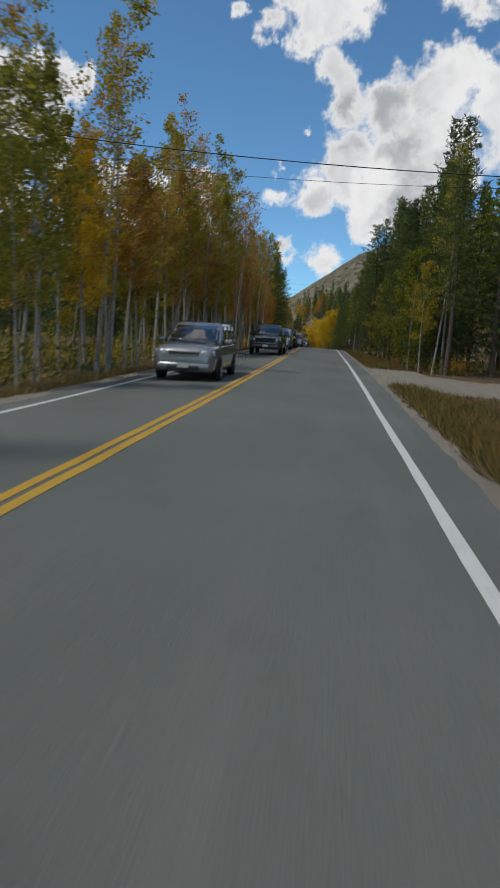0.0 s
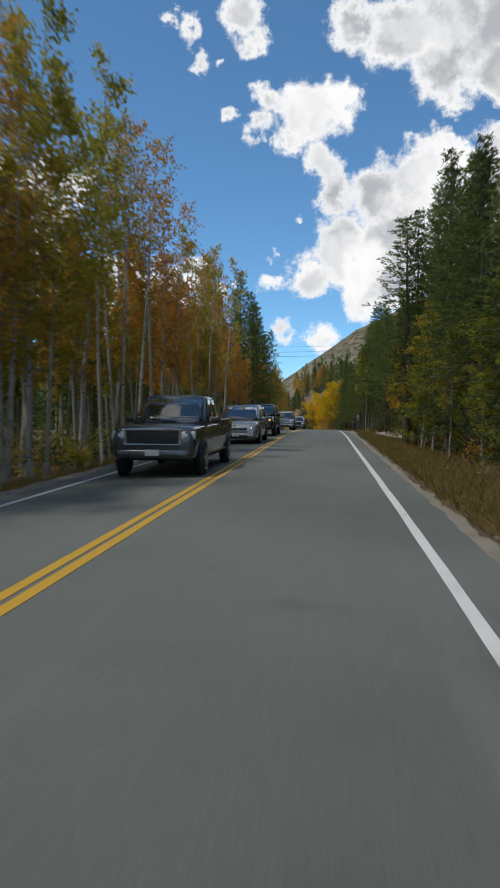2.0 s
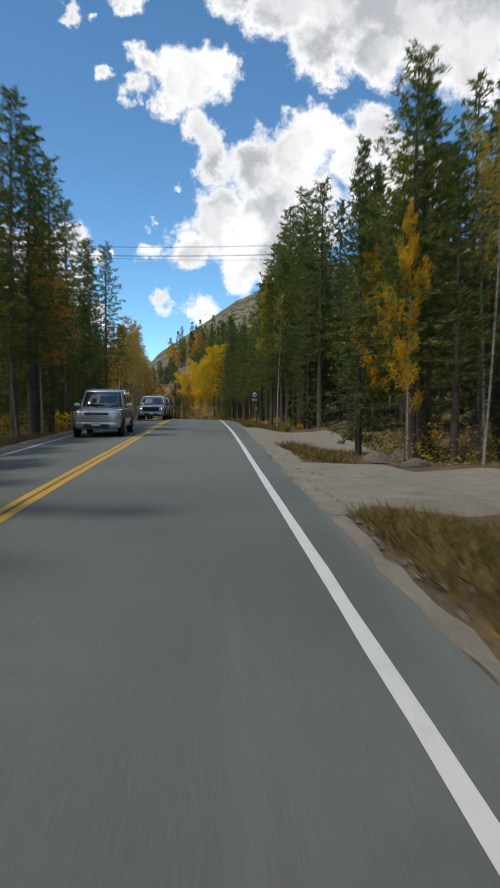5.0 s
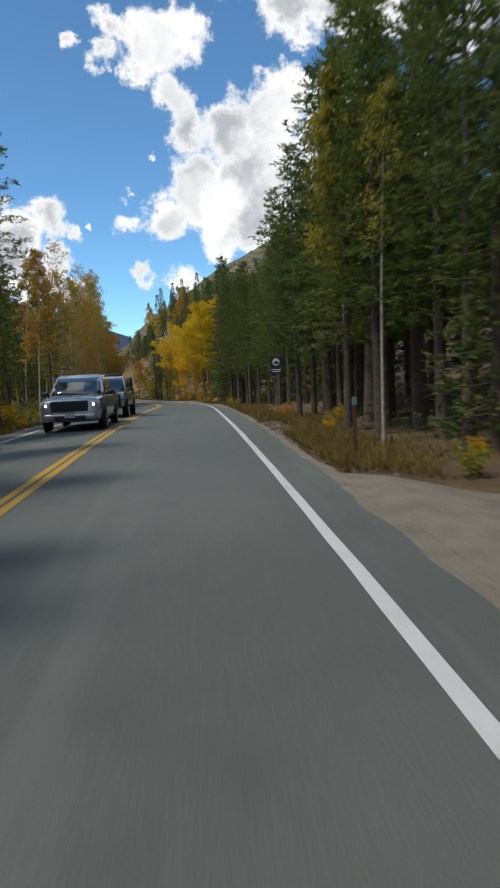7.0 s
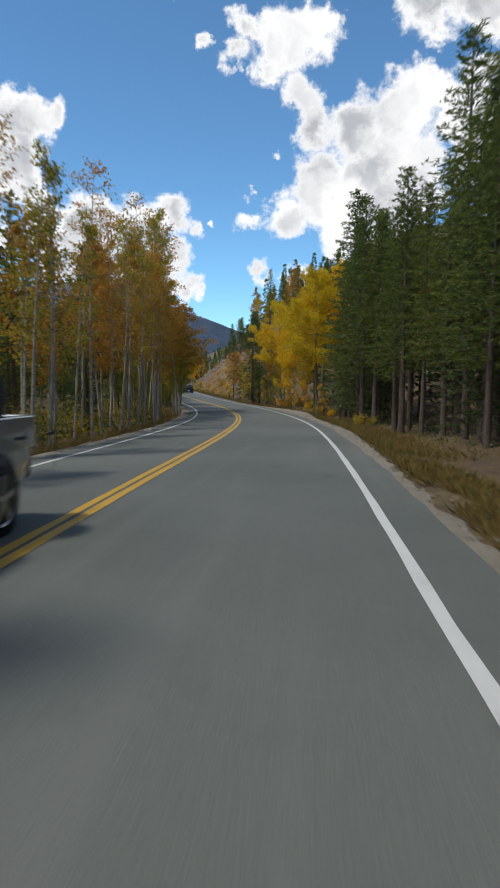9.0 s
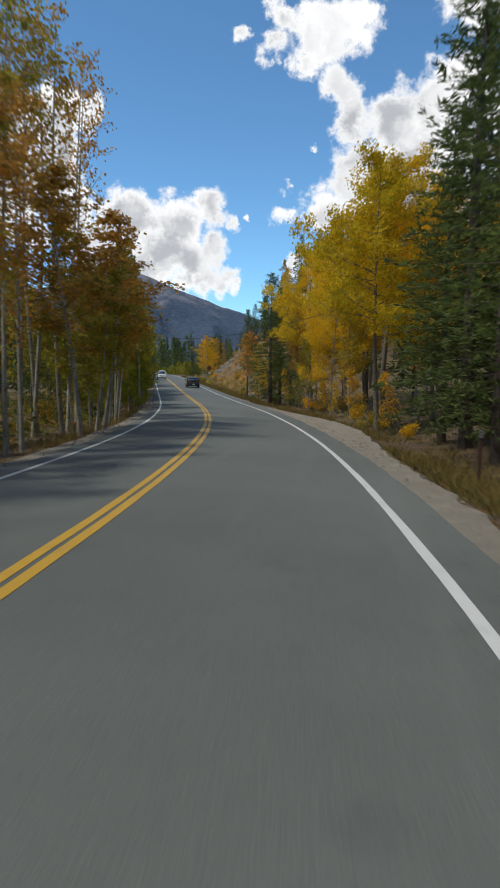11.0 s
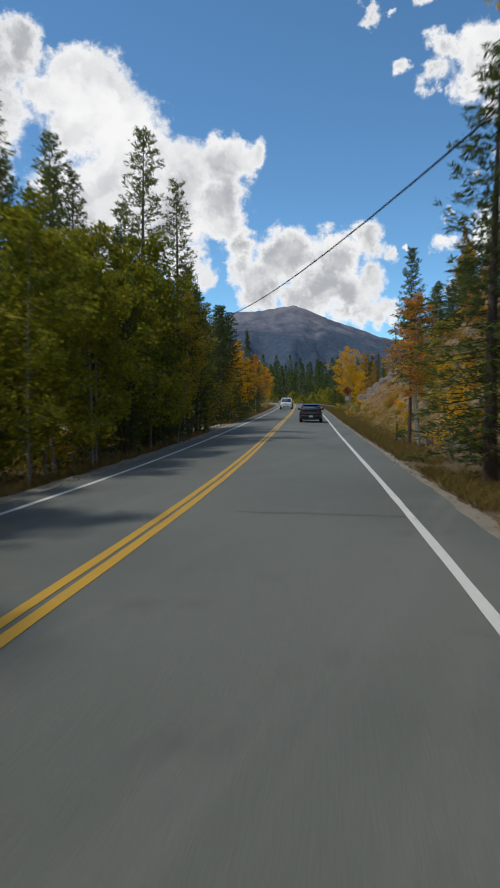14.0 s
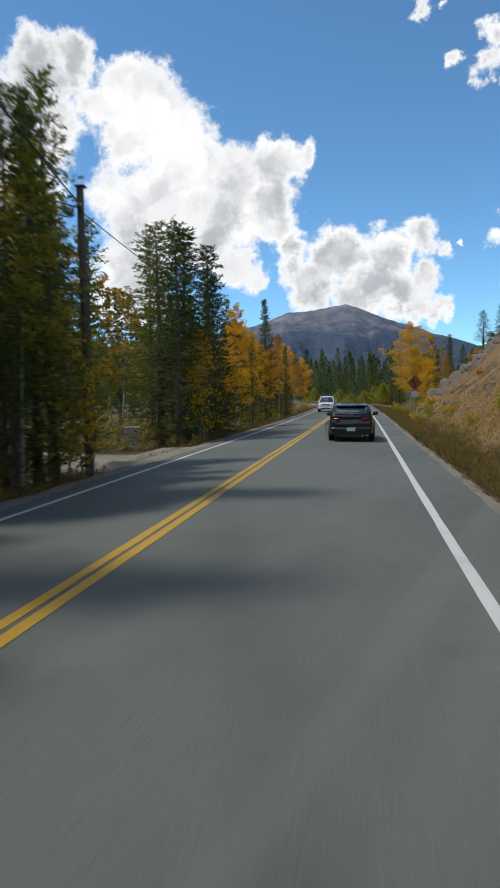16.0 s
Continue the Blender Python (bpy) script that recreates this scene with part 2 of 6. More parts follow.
LEAF = {
    "gold": leaf_material("gold_leaves", [(0.1, (0.56, 0.40, 0.03)), (0.5, (0.80, 0.50, 0.03)), (0.9, (0.88, 0.48, 0.03))]),
    "broad": leaf_material("yellow_olive_leaves", [(0.1, (0.50, 0.42, 0.03)), (0.5, (0.80, 0.55, 0.03)), (0.9, (0.90, 0.54, 0.03))], 0.48),
    "orange": leaf_material("rust_leaves", [(0.1, (0.34, 0.25, 0.06)), (0.45, (0.55, 0.32, 0.065)), (0.9, (0.66, 0.31, 0.06))], 0.48),
    "olive": leaf_material("olive_leaves", [(0.1, (0.23, 0.245, 0.045)), (0.5, (0.42, 0.36, 0.055)), (0.9, (0.60, 0.41, 0.055))], 0.48),
    "green": leaf_material("green_leaves", [(0.1, (0.12, 0.15, 0.022)), (0.5, (0.24, 0.26, 0.03)), (0.9, (0.42, 0.36, 0.035))]),
    "pine": leaf_material("pine_needles", [(0.1, (0.085, 0.120, 0.038)), (0.5, (0.150, 0.188, 0.050)), (0.9, (0.230, 0.245, 0.060))], 0.34),
    "spruce": leaf_material("spruce_needles", [(0.1, (0.064, 0.094, 0.042)), (0.5, (0.108, 0.145, 0.052)), (0.9, (0.170, 0.196, 0.062))], 0.3),
}
VERGE_GREEN = leaf_material("verge_green_grass", [(0.05, (0.045, 0.055, 0.018)), (0.5, (0.10, 0.105, 0.03)), (0.95, (0.17, 0.145, 0.045))], 0.3, 0.8)
VERGE_RED = leaf_material("verge_red_weeds", [(0.05, (0.085, 0.035, 0.018)), (0.5, (0.17, 0.070, 0.03)), (0.95, (0.24, 0.12, 0.045))], 0.3, 0.8)
SLOPE_GRASS = leaf_material("rusty_slope_grass", [(0.05, (0.20, 0.13, 0.05)), (0.45, (0.34, 0.20, 0.07)), (0.95, (0.38, 0.205, 0.06))], 0.3, 0.8)
GRASS = leaf_material("dry_grass", [(0.05, (0.12, 0.125, 0.035)), (0.35, (0.25, 0.18, 0.06)), (0.65, (0.33, 0.225, 0.08)), (0.95, (0.24, 0.11, 0.05))], 0.3, 0.8)
LITTER = leaf_material("fallen_leaves", [(0.1, (0.16, 0.09, 0.03)), (0.5, (0.34, 0.19, 0.05)), (0.9, (0.45, 0.27, 0.08))], 0.2, 0.8)


def aspen_bark(n, where):
    stretch = n.vec("MULTIPLY", where, (3.0, 3.0, 1.0))
    marks = n.span(n.noise(n.vec("MULTIPLY", where, (4.0, 4.0, 9.0)), 1.6, 4.0, 0.6), 0.58, 0.66)
    pale = n.ramp(n.noise(stretch, 2.0, 5.0), [(0.3, (0.22, 0.205, 0.165)), (0.7, (0.45, 0.425, 0.36))])
    return n.mix(marks, pale, (0.05, 0.045, 0.04))


BARK_ASPEN = material("aspen_bark", aspen_bark, 0.85, bump=grainy(18.0, 0.01))
BARK_OLD = material("old_aspen_bark", lambda n, w: mottled((0.075, 0.062, 0.046), (0.24, 0.205, 0.155), 4.0, 18.0)(n, n.vec("MULTIPLY", w, (4, 4, 1))), 0.9, bump=grainy(14.0, 0.02))
BARK_PINE = material("pine_bark", mottled((0.045, 0.034, 0.028), (0.17, 0.125, 0.095), 5.0, 26.0), 0.95, bump=grainy(16.0, 0.03))
TWIG = material("grey_twigs", mottled((0.10, 0.09, 0.075), (0.24, 0.21, 0.175), 5.0, 26.0), 0.9)
POLE_WOOD = material("weathered_pole", lambda n, w: mottled((0.06, 0.045, 0.035), (0.17, 0.13, 0.10), 3.0, 20.0)(n, n.vec("MULTIPLY", w, (6, 6, 0.5))), 0.9, bump=grainy(20.0, 0.01))
RUST = material("rusty_steel", mottled((0.045, 0.024, 0.016), (0.13, 0.065, 0.04), 8.0, 60.0), 0.85)
CABLE = material("black_cable", lambda n, w: (0.012, 0.012, 0.013), 0.6)
SIGN_BLUE = material("blue_sign_sheet", mottled((0.022, 0.032, 0.062), (0.030, 0.042, 0.078), 4.0, 20.0), 0.45)
SIGN_WHITE = material("white_sign_sheet", mottled((0.62, 0.63, 0.64), (0.75, 0.75, 0.75), 4.0, 20.0), 0.5)
SIGN_ORANGE = material("faded_orange_sheet", mottled((0.20, 0.065, 0.014), (0.26, 0.085, 0.02), 4.0, 20.0), 0.5)
BLACK_SHEET = material("black_sheet", lambda n, w: (0.012, 0.012, 0.012), 0.5)
GALVANISED = material("galvanised_steel", mottled((0.28, 0.28, 0.28), (0.45, 0.45, 0.45), 8.0, 50.0), 0.45, 0.9)
WHITE_BOX = material("painted_steel_white", mottled((0.48, 0.48, 0.45), (0.62, 0.62, 0.58), 3.0, 20.0), 0.6)


def car_paint(name, colour, metal=0.5):
    m = material(name, lambda n, w: n.mix(n.span(n.noise(w, 3.0, 4.0), 0.45, 0.75, 0.0, 0.2), colour, tuple(min(1.0, c * 0.8 + 0.012) for c in colour)),
                 lambda n, w: n.span(n.noise(w, 6.0, 4.0), 0.3, 0.7, 0.20, 0.26), metal)
    coat = m.node_tree.nodes["Principled BSDF"].inputs
    coat["Coat Weight"].default_value, coat["Coat Roughness"].default_value = 0.7, 0.06
    return m


PAINT = {
    "charcoal": car_paint("charcoal_paint", (0.010, 0.011, 0.013), 0.3),
    "silver": car_paint("silver_paint", (0.42, 0.43, 0.44), 0.4),
    "grey": car_paint("grey_paint", (0.25, 0.255, 0.265), 0.4),
    "black": car_paint("black_paint", (0.014, 0.016, 0.018), 0.2),
    "white": car_paint("white_paint", (0.66, 0.67, 0.66), 0.0),
    "slate": car_paint("slate_paint", (0.05, 0.065, 0.075)),
}
CAR_GLASS = material("tinted_glass", lambda n, w: (0.012, 0.015, 0.017), 0.03, 0.0, spec=1.0)
CAR_GLASS.node_tree.nodes["Principled BSDF"].inputs["Coat Weight"].default_value = 1.0
TRIM = material("black_plastic", mottled((0.014, 0.014, 0.015), (0.028, 0.028, 0.030), 12.0, 90.0), 0.6)
RUBBER = material("tyre_rubber", mottled((0.012, 0.012, 0.012), (0.03, 0.03, 0.03), 12.0, 90.0), 0.85)
ALLOY = material("alloy", mottled((0.35, 0.35, 0.36), (0.5, 0.5, 0.5), 8.0, 60.0), 0.3, 0.95)
CHROME = material("chrome", lambda n, w: (0.75, 0.76, 0.78), 0.12, 1.0)
RED_LENS = material("red_lens", mottled((0.07, 0.005, 0.006), (0.12, 0.008, 0.008), 20.0, 90.0), 0.15)
CLEAR_LENS = material("clear_lens", mottled((0.45, 0.47, 0.48), (0.7, 0.72, 0.72), 20.0, 90.0), 0.1)
PLATE = material("plain_number_plate", mottled((0.42, 0.46, 0.44), (0.55, 0.58, 0.56), 20.0, 60.0), 0.5)


def lamp_material(name, colour, strength):
    m = material(name, lambda n, w: colour, 0.2)
    s = m.node_tree.nodes["Principled BSDF"].inputs
    s["Emission Color"].default_value, s["Emission Strength"].default_value = (*colour, 1), strength
    return m


LAMP_ON = lamp_material("lit_headlamp", (1.0, 0.93, 0.78), 5.0)
AMBER_ON = lamp_material("lit_amber_lamp", (1.0, 0.42, 0.05), 3.5)


# ---- the line of the road ----
# s runs along the white edge line on the camera's side, u to its right, both in metres
FINE = np.arange(-400.0, 700.0, 0.5)
BEND_S = [0, 40, 80, 95, 110, 125, 140, 155, 170, 185, 200, 215, 230, 250, 280, 310, 325]
BEND = [0.0, 0.4, -0.45, 0.88, 0.14, -0.74, 2.26, 5.0, 5.18, 4.01, 1.9, 0.3, -0.25, 0.2, 0.2, 0.2, 0.0]  # curvature, per kilometre
FINE_TURN = np.cumsum(np.interp(FINE, BEND_S, BEND) / 1000.0 + np.where((FINE >= 330) & (FINE < 428), 1 / 130.0, 0.0)) * 0.5
FINE_TURN -= np.interp(0.0, FINE, FINE_TURN)
ALONG, COURSE = FINE, FINE_TURN
ROAD_X, ROAD_Y = np.cumsum(-np.sin(FINE_TURN)) * 0.5, np.cumsum(np.cos(FINE_TURN)) * 0.5
ROAD_X, ROAD_Y = ROAD_X - np.interp(0.0, ALONG, ROAD_X), ROAD_Y - np.interp(0.0, ALONG, ROAD_Y)
GRADE_S = [-400, -80, -10, 0, 14, 28, 42, 56, 70, 85, 100, 115, 130, 145, 160, 175, 190, 205, 220, 240, 270, 310, 400, 700]
GRADE_Z = [-8, -2.6, -0.37, -0.0, 0.43, 0.88, 1.32, 1.75, 2.18, 2.38, 2.51, 2.5, 2.22, 1.78, 1.33, 0.95, 0.68, 0.46, 0.39, 0.42, 0.49, 0.72, 1.4, 5.0]


def glide(x, xs, ys):
    """A smooth curve through the points xs, ys."""
    xs, ys = np.array(xs, float), np.array(ys, float)
    gap, rise = np.diff(xs), np.diff(ys) / np.diff(xs)
    tilt = np.concatenate([rise[:1], (rise[:-1] * gap[1:] + rise[1:] * gap[:-1]) / (gap[1:] + gap[:-1]), rise[-1:]])
    i = np.clip(np.searchsorted(xs, x) - 1, 0, len(xs) - 2)
    k = (x - xs[i]) / gap[i]
    return (2 * k ** 3 - 3 * k ** 2 + 1) * ys[i] + (k ** 3 - 2 * k ** 2 + k) * gap[i] * tilt[i] + (3 * k ** 2 - 2 * k ** 3) * ys[i + 1] + (k ** 3 - k ** 2) * gap[i] * tilt[i + 1]


ROAD_Z = glide(ALONG, GRADE_S, GRADE_Z)


def road_z(s):
    return float(np.interp(s, ALONG, ROAD_Z))


def course(s):
    return float(np.interp(s, ALONG, COURSE))


def crown(u):
    """The road is highest along its centre line."""
    return 0.06 - 0.025 * abs(min(1.0, max(-7.9, u)) + 3.7)


def road(s, u, up=0.0):
    """A point of the road's own surface."""
    c = course(s)
    up += crown(u)
    return Vector((np.interp(s, ALONG, ROAD_X) + u * math.cos(c), np.interp(s, ALONG, ROAD_Y) + u * math.sin(c), road_z(s) + up))


def ease(v, low, high):
    k = min(1.0, max(0.0, (v - low) / (high - low)))
    return k * k * (3 - 2 * k)


def lift(s, u):
    """How far the ground stands over the road's plane."""
    if -7.3 < u < 1.0:
        return -0.16
    wave = 0.5 * noise.noise((s * 0.11, u * 0.11, 3.1)) + 0.18 * noise.noise((s * 0.45, u * 0.45, 7.7))
    if u <= -7.3:
        d = -7.3 - u
        return -0.12 - 0.26 * ease(d, 0.3, 1.6) + wave * ease(d, 0.8, 6.0) + 0.02 * max(0.0, d - 60)
    d = u - 1.0
    hill = ease(s, 87, 108) * (1 - 0.5 * ease(s, 190, 212)) * (1 - ease(s, 320, 370))
    cut = ease(s, 218, 240) * (1 - ease(s, 283, 298))
    z = -0.12 - 0.24 * ease(d, 0.5, 2.2) + wave * ease(d, 1.2, 6.0)
    z += hill * 14.0 * ease(d, 2.5, 46.0) + cut * 11.8 * (0.8 * min(1.0, max(0.0, (d - 2.2) / 15.0)) + 0.2 * ease(d, 1.6, 17.0))
    return z + cut * ease(d, 2.5, 5) * 0.5 * abs(noise.noise((s * 0.35, u * 0.5, 1.2))) + 0.03 * max(0.0, d - 60)


def ground_z(s, u):
    return road_z(s) + lift(s, u)


def stand(s, u, turn=0.0, sink=0.0):
    """The pose of a thing that stands on the ground at s, u."""
    p = road(s, u)
    return Matrix.Translation((p.x, p.y, ground_z(s, u) - sink)) @ Matrix.Rotation(course(s) + radians(turn), 4, "Z")


# ---- building blocks ----
def mesh_of(name, verts, faces, material_, smooth=False):
    me = bpy.data.meshes.new(name)
    me.from_pydata([tuple(v) for v in verts], [], [tuple(f) for f in faces])
    me.materials.append(material_)
    if smooth:
        me.shade_smooth()
    me.update()
    return me


def raw(name, verts, faces, material_, parent=None, label="", smooth=False):
    ob = new(name, mesh_of(name, verts, faces, material_, smooth))
    ob.parent = parent
    return tagged(ob, label)


def part(name, bm, material_, parent=None, label="", smooth=False):
    """Links a bmesh as one mesh object under a thing or a part."""
    me = bpy.data.meshes.new(name)
    bm.to_mesh(me)
    bm.free()
    me.materials.append(material_)
    if smooth:
        me.shade_smooth()
    ob = new(name, me)
    ob.parent = parent
    return tagged(ob, label)


def block(x0, x1, y0, y1, z0, z1, bevel=0.0, bm=None):
    bm = bm or bmesh.new()
    made = bmesh.ops.create_cube(bm, size=1.0)["verts"]
    for v in made:
        v.co = Vector(((x0 + x1) / 2 + v.co.x * (x1 - x0), (y0 + y1) / 2 + v.co.y * (y1 - y0), (z0 + z1) / 2 + v.co.z * (z1 - z0)))
    if bevel:
        bmesh.ops.bevel(bm, geom=list({e for v in made for e in v.link_edges}), offset=bevel, segments=2, affect="EDGES", profile=0.6)
    return bm


def tube(points, radii, sides=8):
    """Vertices and faces of a tapered tube through points."""
    verts, faces = [], []
    points = [Vector(p) for p in points]
    for i, (p, r) in enumerate(zip(points, radii)):
        along = (points[min(i + 1, len(points) - 1)] - points[max(i - 1, 0)]).normalized()
        side = along.cross(Vector((0.31, 0.95, 0.05))).normalized()
        other = along.cross(side)
        for k in range(sides):
            a = 2 * math.pi * k / sides
            verts.append(p + r * (math.cos(a) * side + math.sin(a) * other))
    for i in range(len(points) - 1):
        for k in range(sides):
            a, b = i * sides + k, i * sides + (k + 1) % sides
            faces.append((a, b, b + sides, a + sides))
    faces.append(tuple(range((len(points) - 1) * sides, len(points) * sides)))
    return verts, faces


def join(pieces):
    verts, faces = [], []
    for v, f in pieces:
        k = len(verts)
        verts.extend(v)
        faces.extend(tuple(i + k for i in face) for face in f)
    return verts, faces


# ---- ground, road, lines ----
def make_ground():
    us = [-2600, -1500, -800, -450, -250, -160, -110, -80, -60, -48, -40, -33, -28, -24, -20, -17, -15, -13, -11.8, -10.8, -10, -9.4, -8.9, -8.5, -8.1, -7.8, -7.5, -7.2, -6.9, -3.5,
          .6, 1.05, 1.5, 2, 2.4, 2.8, 3.2, 3.7, 4.2, 4.8, 5.5, 6.3, 7.2, 8.2, 9.4, 10.8, 12.4, 14, 16, 18, 21, 24, 28, 33, 40, 50, 65, 90, 130, 200, 320, 600, 1200, 2600]
    ss = [-380, -250, -160, -100, -60, -40, -25] + [float(v) for v in np.arange(-15, 314, 1.6)] + [330, 345, 365, 390, 430, 500, 600, 690]
    verts = []
    for s in ss:
        a, b = ROAD_X, ROAD_Y
        for u in us:
            far = max(0.0, abs(u) - 250)
            c = min(course(s), radians(15.33))
            base = Vector((np.interp(min(s, 314), ALONG, a), np.interp(min(s, 314), ALONG, b), 0))
            over = max(0.0, s - 314)
            p = base + Vector((-math.sin(c), math.cos(c), 0)) * over + Vector((u * (math.cos(c) if far == 0 else 1), u * (math.sin(c) if far == 0 else 0.2 * math.sin(c)), 0))
            if s >= 690:
                p.y += 3600
            if s <= -380:
                p.y -= 1500
            verts.append((p.x, p.y, ground_z(min(s, 640), max(-240, min(240, u))) if s < 690 else 8.0))
    w = len(us)
    faces = [(i * w + j, i * w + j + 1, (i + 1) * w + j + 1, (i + 1) * w + j) for i in range(len(ss) - 1) for j in range(w - 1)]
    ob = raw("ground", verts, faces, SOIL, smooth=True)
    return tagged(ob, "brown forest floor with dry litter and low slopes", "ground", kind="structure")


def ribbon(name, s0, s1, left, right, up, material_, step=1.0, thick=0.0, ragged=0.0, parent=None):
    """A strip along the road between two offsets (numbers, or functions of s)."""
    verts, faces = [], []
    count = max(2, int(round((s1 - s0) / step)) + 1)
    for i in range(count):
        s = s0 + (s1 - s0) * i / (count - 1)
        l = left(s) if callable(left) else left
        r = right(s) if callable(right) else right
        if ragged:
            l += ragged * noise.noise((s * 1.3, l, 0.5)) if left != 0 else 0
            r += ragged * noise.noise((s * 1.3, r, 4.5)) + 0.5 * ragged * noise.noise((s * 4.1, r, 9.0))
        h = up(s) if callable(up) else up
        verts += [road(s, l, h), road(s, r, h)]
        if thick:
            verts += [road(s, l, h - thick), road(s, r, h - thick)]
    k = 4 if thick else 2
    for i in range(count - 1):
        a, b = i * k, (i + 1) * k
        faces.append((a, a + 1, b + 1, b))
        if thick:
            faces += [(a + 1, a + 3, b + 3, b + 1), (a + 2, a, b, b + 2)]
    return raw(name, verts, faces, material_, parent)


make_ground()
def asphalt_edge(s):
    """Where the paved shoulder ends, beyond the white line."""
    return float(np.interp(s, [0, 90, 110, 150, 195, 215, 440], [0.62, 0.62, 0.7, 0.75, 0.85, 1.0, 1.0])) + 0.06 * math.sin(s * 0.07)


def make_road():
    """The asphalt: crowned, with broken edges and a cut side."""
    verts, faces, ss = [], [], np.arange(-60, 440, 0.5)
    for s in ss:
        left = -7.05 + 0.06 * noise.noise((s * 1.3, 3.0, 0.5)) + 0.05 * noise.noise((s * 4.0, 3.0, 0.5))
        right = asphalt_edge(s) + 0.06 * noise.noise((s * 0.9, 8.0, 0.5)) + 0.05 * noise.noise((s * 4.0, 8.0, 0.5))
        row = [left, -5.6, -3.7, -1.8, right]
        verts += [road(s, left, -0.22)] + [road(s, u) for u in row] + [road(s, right, -0.22)]
    faces = [(7 * i + j, 7 * i + j + 1, 7 * i + j + 8, 7 * i + j + 7) for i in range(len(ss) - 1) for j in range(6)]
    tagged(raw("road", verts, faces, ASPHALT), "grey worn two-lane asphalt mountain road", "road", kind="structure")


make_road()
for name, u, wide, paint, words in (("edge_line", 0.0, 0.13, WHITE_LINE, "worn white edge line painted on the asphalt"),
                                    ("edge_line", -6.51, 0.13, WHITE_LINE, "worn white edge line painted on the asphalt"),
                                    ("centre_line", -3.625, 0.13, YELLOW_LINE, "worn yellow line of the double centre line"),
                                    ("centre_line", -3.815, 0.13, YELLOW_LINE, "worn yellow line of the double centre line")):
    tagged(ribbon(name, -60, 440, u - wide / 2, u + wide / 2, 0.005, paint, 1.0, ragged=0.012), words, "road marking", kind="structure")


def apron(name, s0, s1, reach, side, words, flare=3.0):
    """A gravel side road that meets the asphalt."""
    verts, faces = [], []
    rows, cols = 26, 14
    for i in range(rows + 1):
        d = (i / rows) ** 1.4 * reach
        a, b = s0 - flare * math.exp(-d / 1.6), s1 + flare * math.exp(-d / 1.6)
        for j in range(cols + 1):
            s = a + (b - a) * j / cols + (0.35 * noise.noise((d, j, 2.0)) if j in (0, cols) else 0)
            u = 0.68 + d if side > 0 else -7.1 - d
            z = -0.035 if i < 6 else lift(s, u) + 0.10 - (0.12 if j in (0, cols) else 0)
            edge = min(-0.09, lift(s, u) - 0.3)
            verts.append(road(s, u, edge if j in (0, cols) and i > 1 else max(z, -0.5)))
    w = cols + 1
    faces = [(i * w + j, i * w + j + 1, (i + 1) * w + j + 1, (i + 1) * w + j) for i in range(rows) for j in range(cols)]
    return tagged(raw(name, verts, faces, GRAVEL, smooth=True), words, "driveway", kind="structure")


DRIVES_RIGHT = [(25, 36), (77.5, 83.5), (91, 103)]
DRIVES_LEFT = [(8, 12.5), (235.5, 241)]
for s0, s1 in DRIVES_RIGHT:
    apron("gravel_driveway", s0, s1, 26 if s0 < 80 else 4.5, 1, "pale gravel side road meeting the asphalt", 3.0 if s0 > 80 else 1.4)
for s0, s1 in DRIVES_LEFT:
    apron("gravel_driveway", s0, s1, 16, -1, "pale gravel side road meeting the asphalt", 1.6)
bulge = lambda s: asphalt_edge(s) + 0.26 + 0.5 * math.exp(-((s - 86) / 6) ** 2) + 1.6 * math.exp(-((s - 179) / 12) ** 2) + 0.45 * math.exp(-((s - 152) / 12) ** 2)
tagged(ribbon("gravel_shoulder", -40, 430, 0.60, bulge, lambda s: -0.045, GRAVEL, 0.3, 0.25, 0.15), "narrow crumbling gravel shoulder beside the asphalt", "shoulder", kind="structure")
tagged(ribbon("gravel_shoulder", -40, 430, lambda s: -7.7, lambda s: -7.05, lambda s: -0.05, GRAVEL, 0.3, 0.25, 0.14), "narrow crumbling gravel shoulder beside the asphalt", "shoulder", kind="structure")


def make_bank():
    """Bare dry soil on the face of the road cut."""
    ss, us = np.arange(220, 304, 0.8), np.arange(3.3, 21, 0.6)
    w = len(us)
    verts = []
    for i, s in enumerate(ss):
        for j, u in enumerate(us):
            rim = min(i, len(ss) - 1 - i, j, w - 1 - j)
            u2 = u + (0.5 * noise.noise((s * 0.3, u, 5.0)) if rim == 0 else 0)
            p = road(s, u2)
            verts.append((p.x, p.y, ground_z(s, u2) + (-0.12 if rim == 0 else 0.05 + 0.12 * noise.noise((s * 0.5, u * 0.7, 2.0)) + 0.08 * noise.noise((s * 1.4, u * 1.6, 2.0)))))
    faces = [(i * w + j, i * w + j + 1, (i + 1) * w + j + 1, (i + 1) * w + j) for i in range(len(ss) - 1) for j in range(w - 1)]
    tagged(raw("bank", verts, faces, BANK_SOIL, smooth=True), "steep dry brown earth bank of the road cut", "bank", kind="structure")


make_bank()


def crack(s, u0, u1, wide=0.018, seed=1, drift=0.0):
    rnd = random.Random(seed)
    verts, n_ = [], max(8, int(abs(u1 - u0) / 0.12))
    for i in range(n_ + 1):
        k = i / n_
        at = s + drift * k + 0.12 * noise.noise((k * 9, seed, 0)) + 0.03 * rnd.uniform(-1, 1)
        w = wide * rnd.uniform(0.4, 1.4)
        verts += [road(at, u0 + (u1 - u0) * k, 0.004), road(at + w, u0 + (u1 - u0) * k, 0.004)]
    faces = [(2 * i, 2 * i + 2, 2 * i + 3, 2 * i + 1) for i in range(n_)]
    tagged(raw("road_crack", verts, faces, TAR), "thin dark crack across the asphalt", "crack", "cracks in the road", kind="structure")


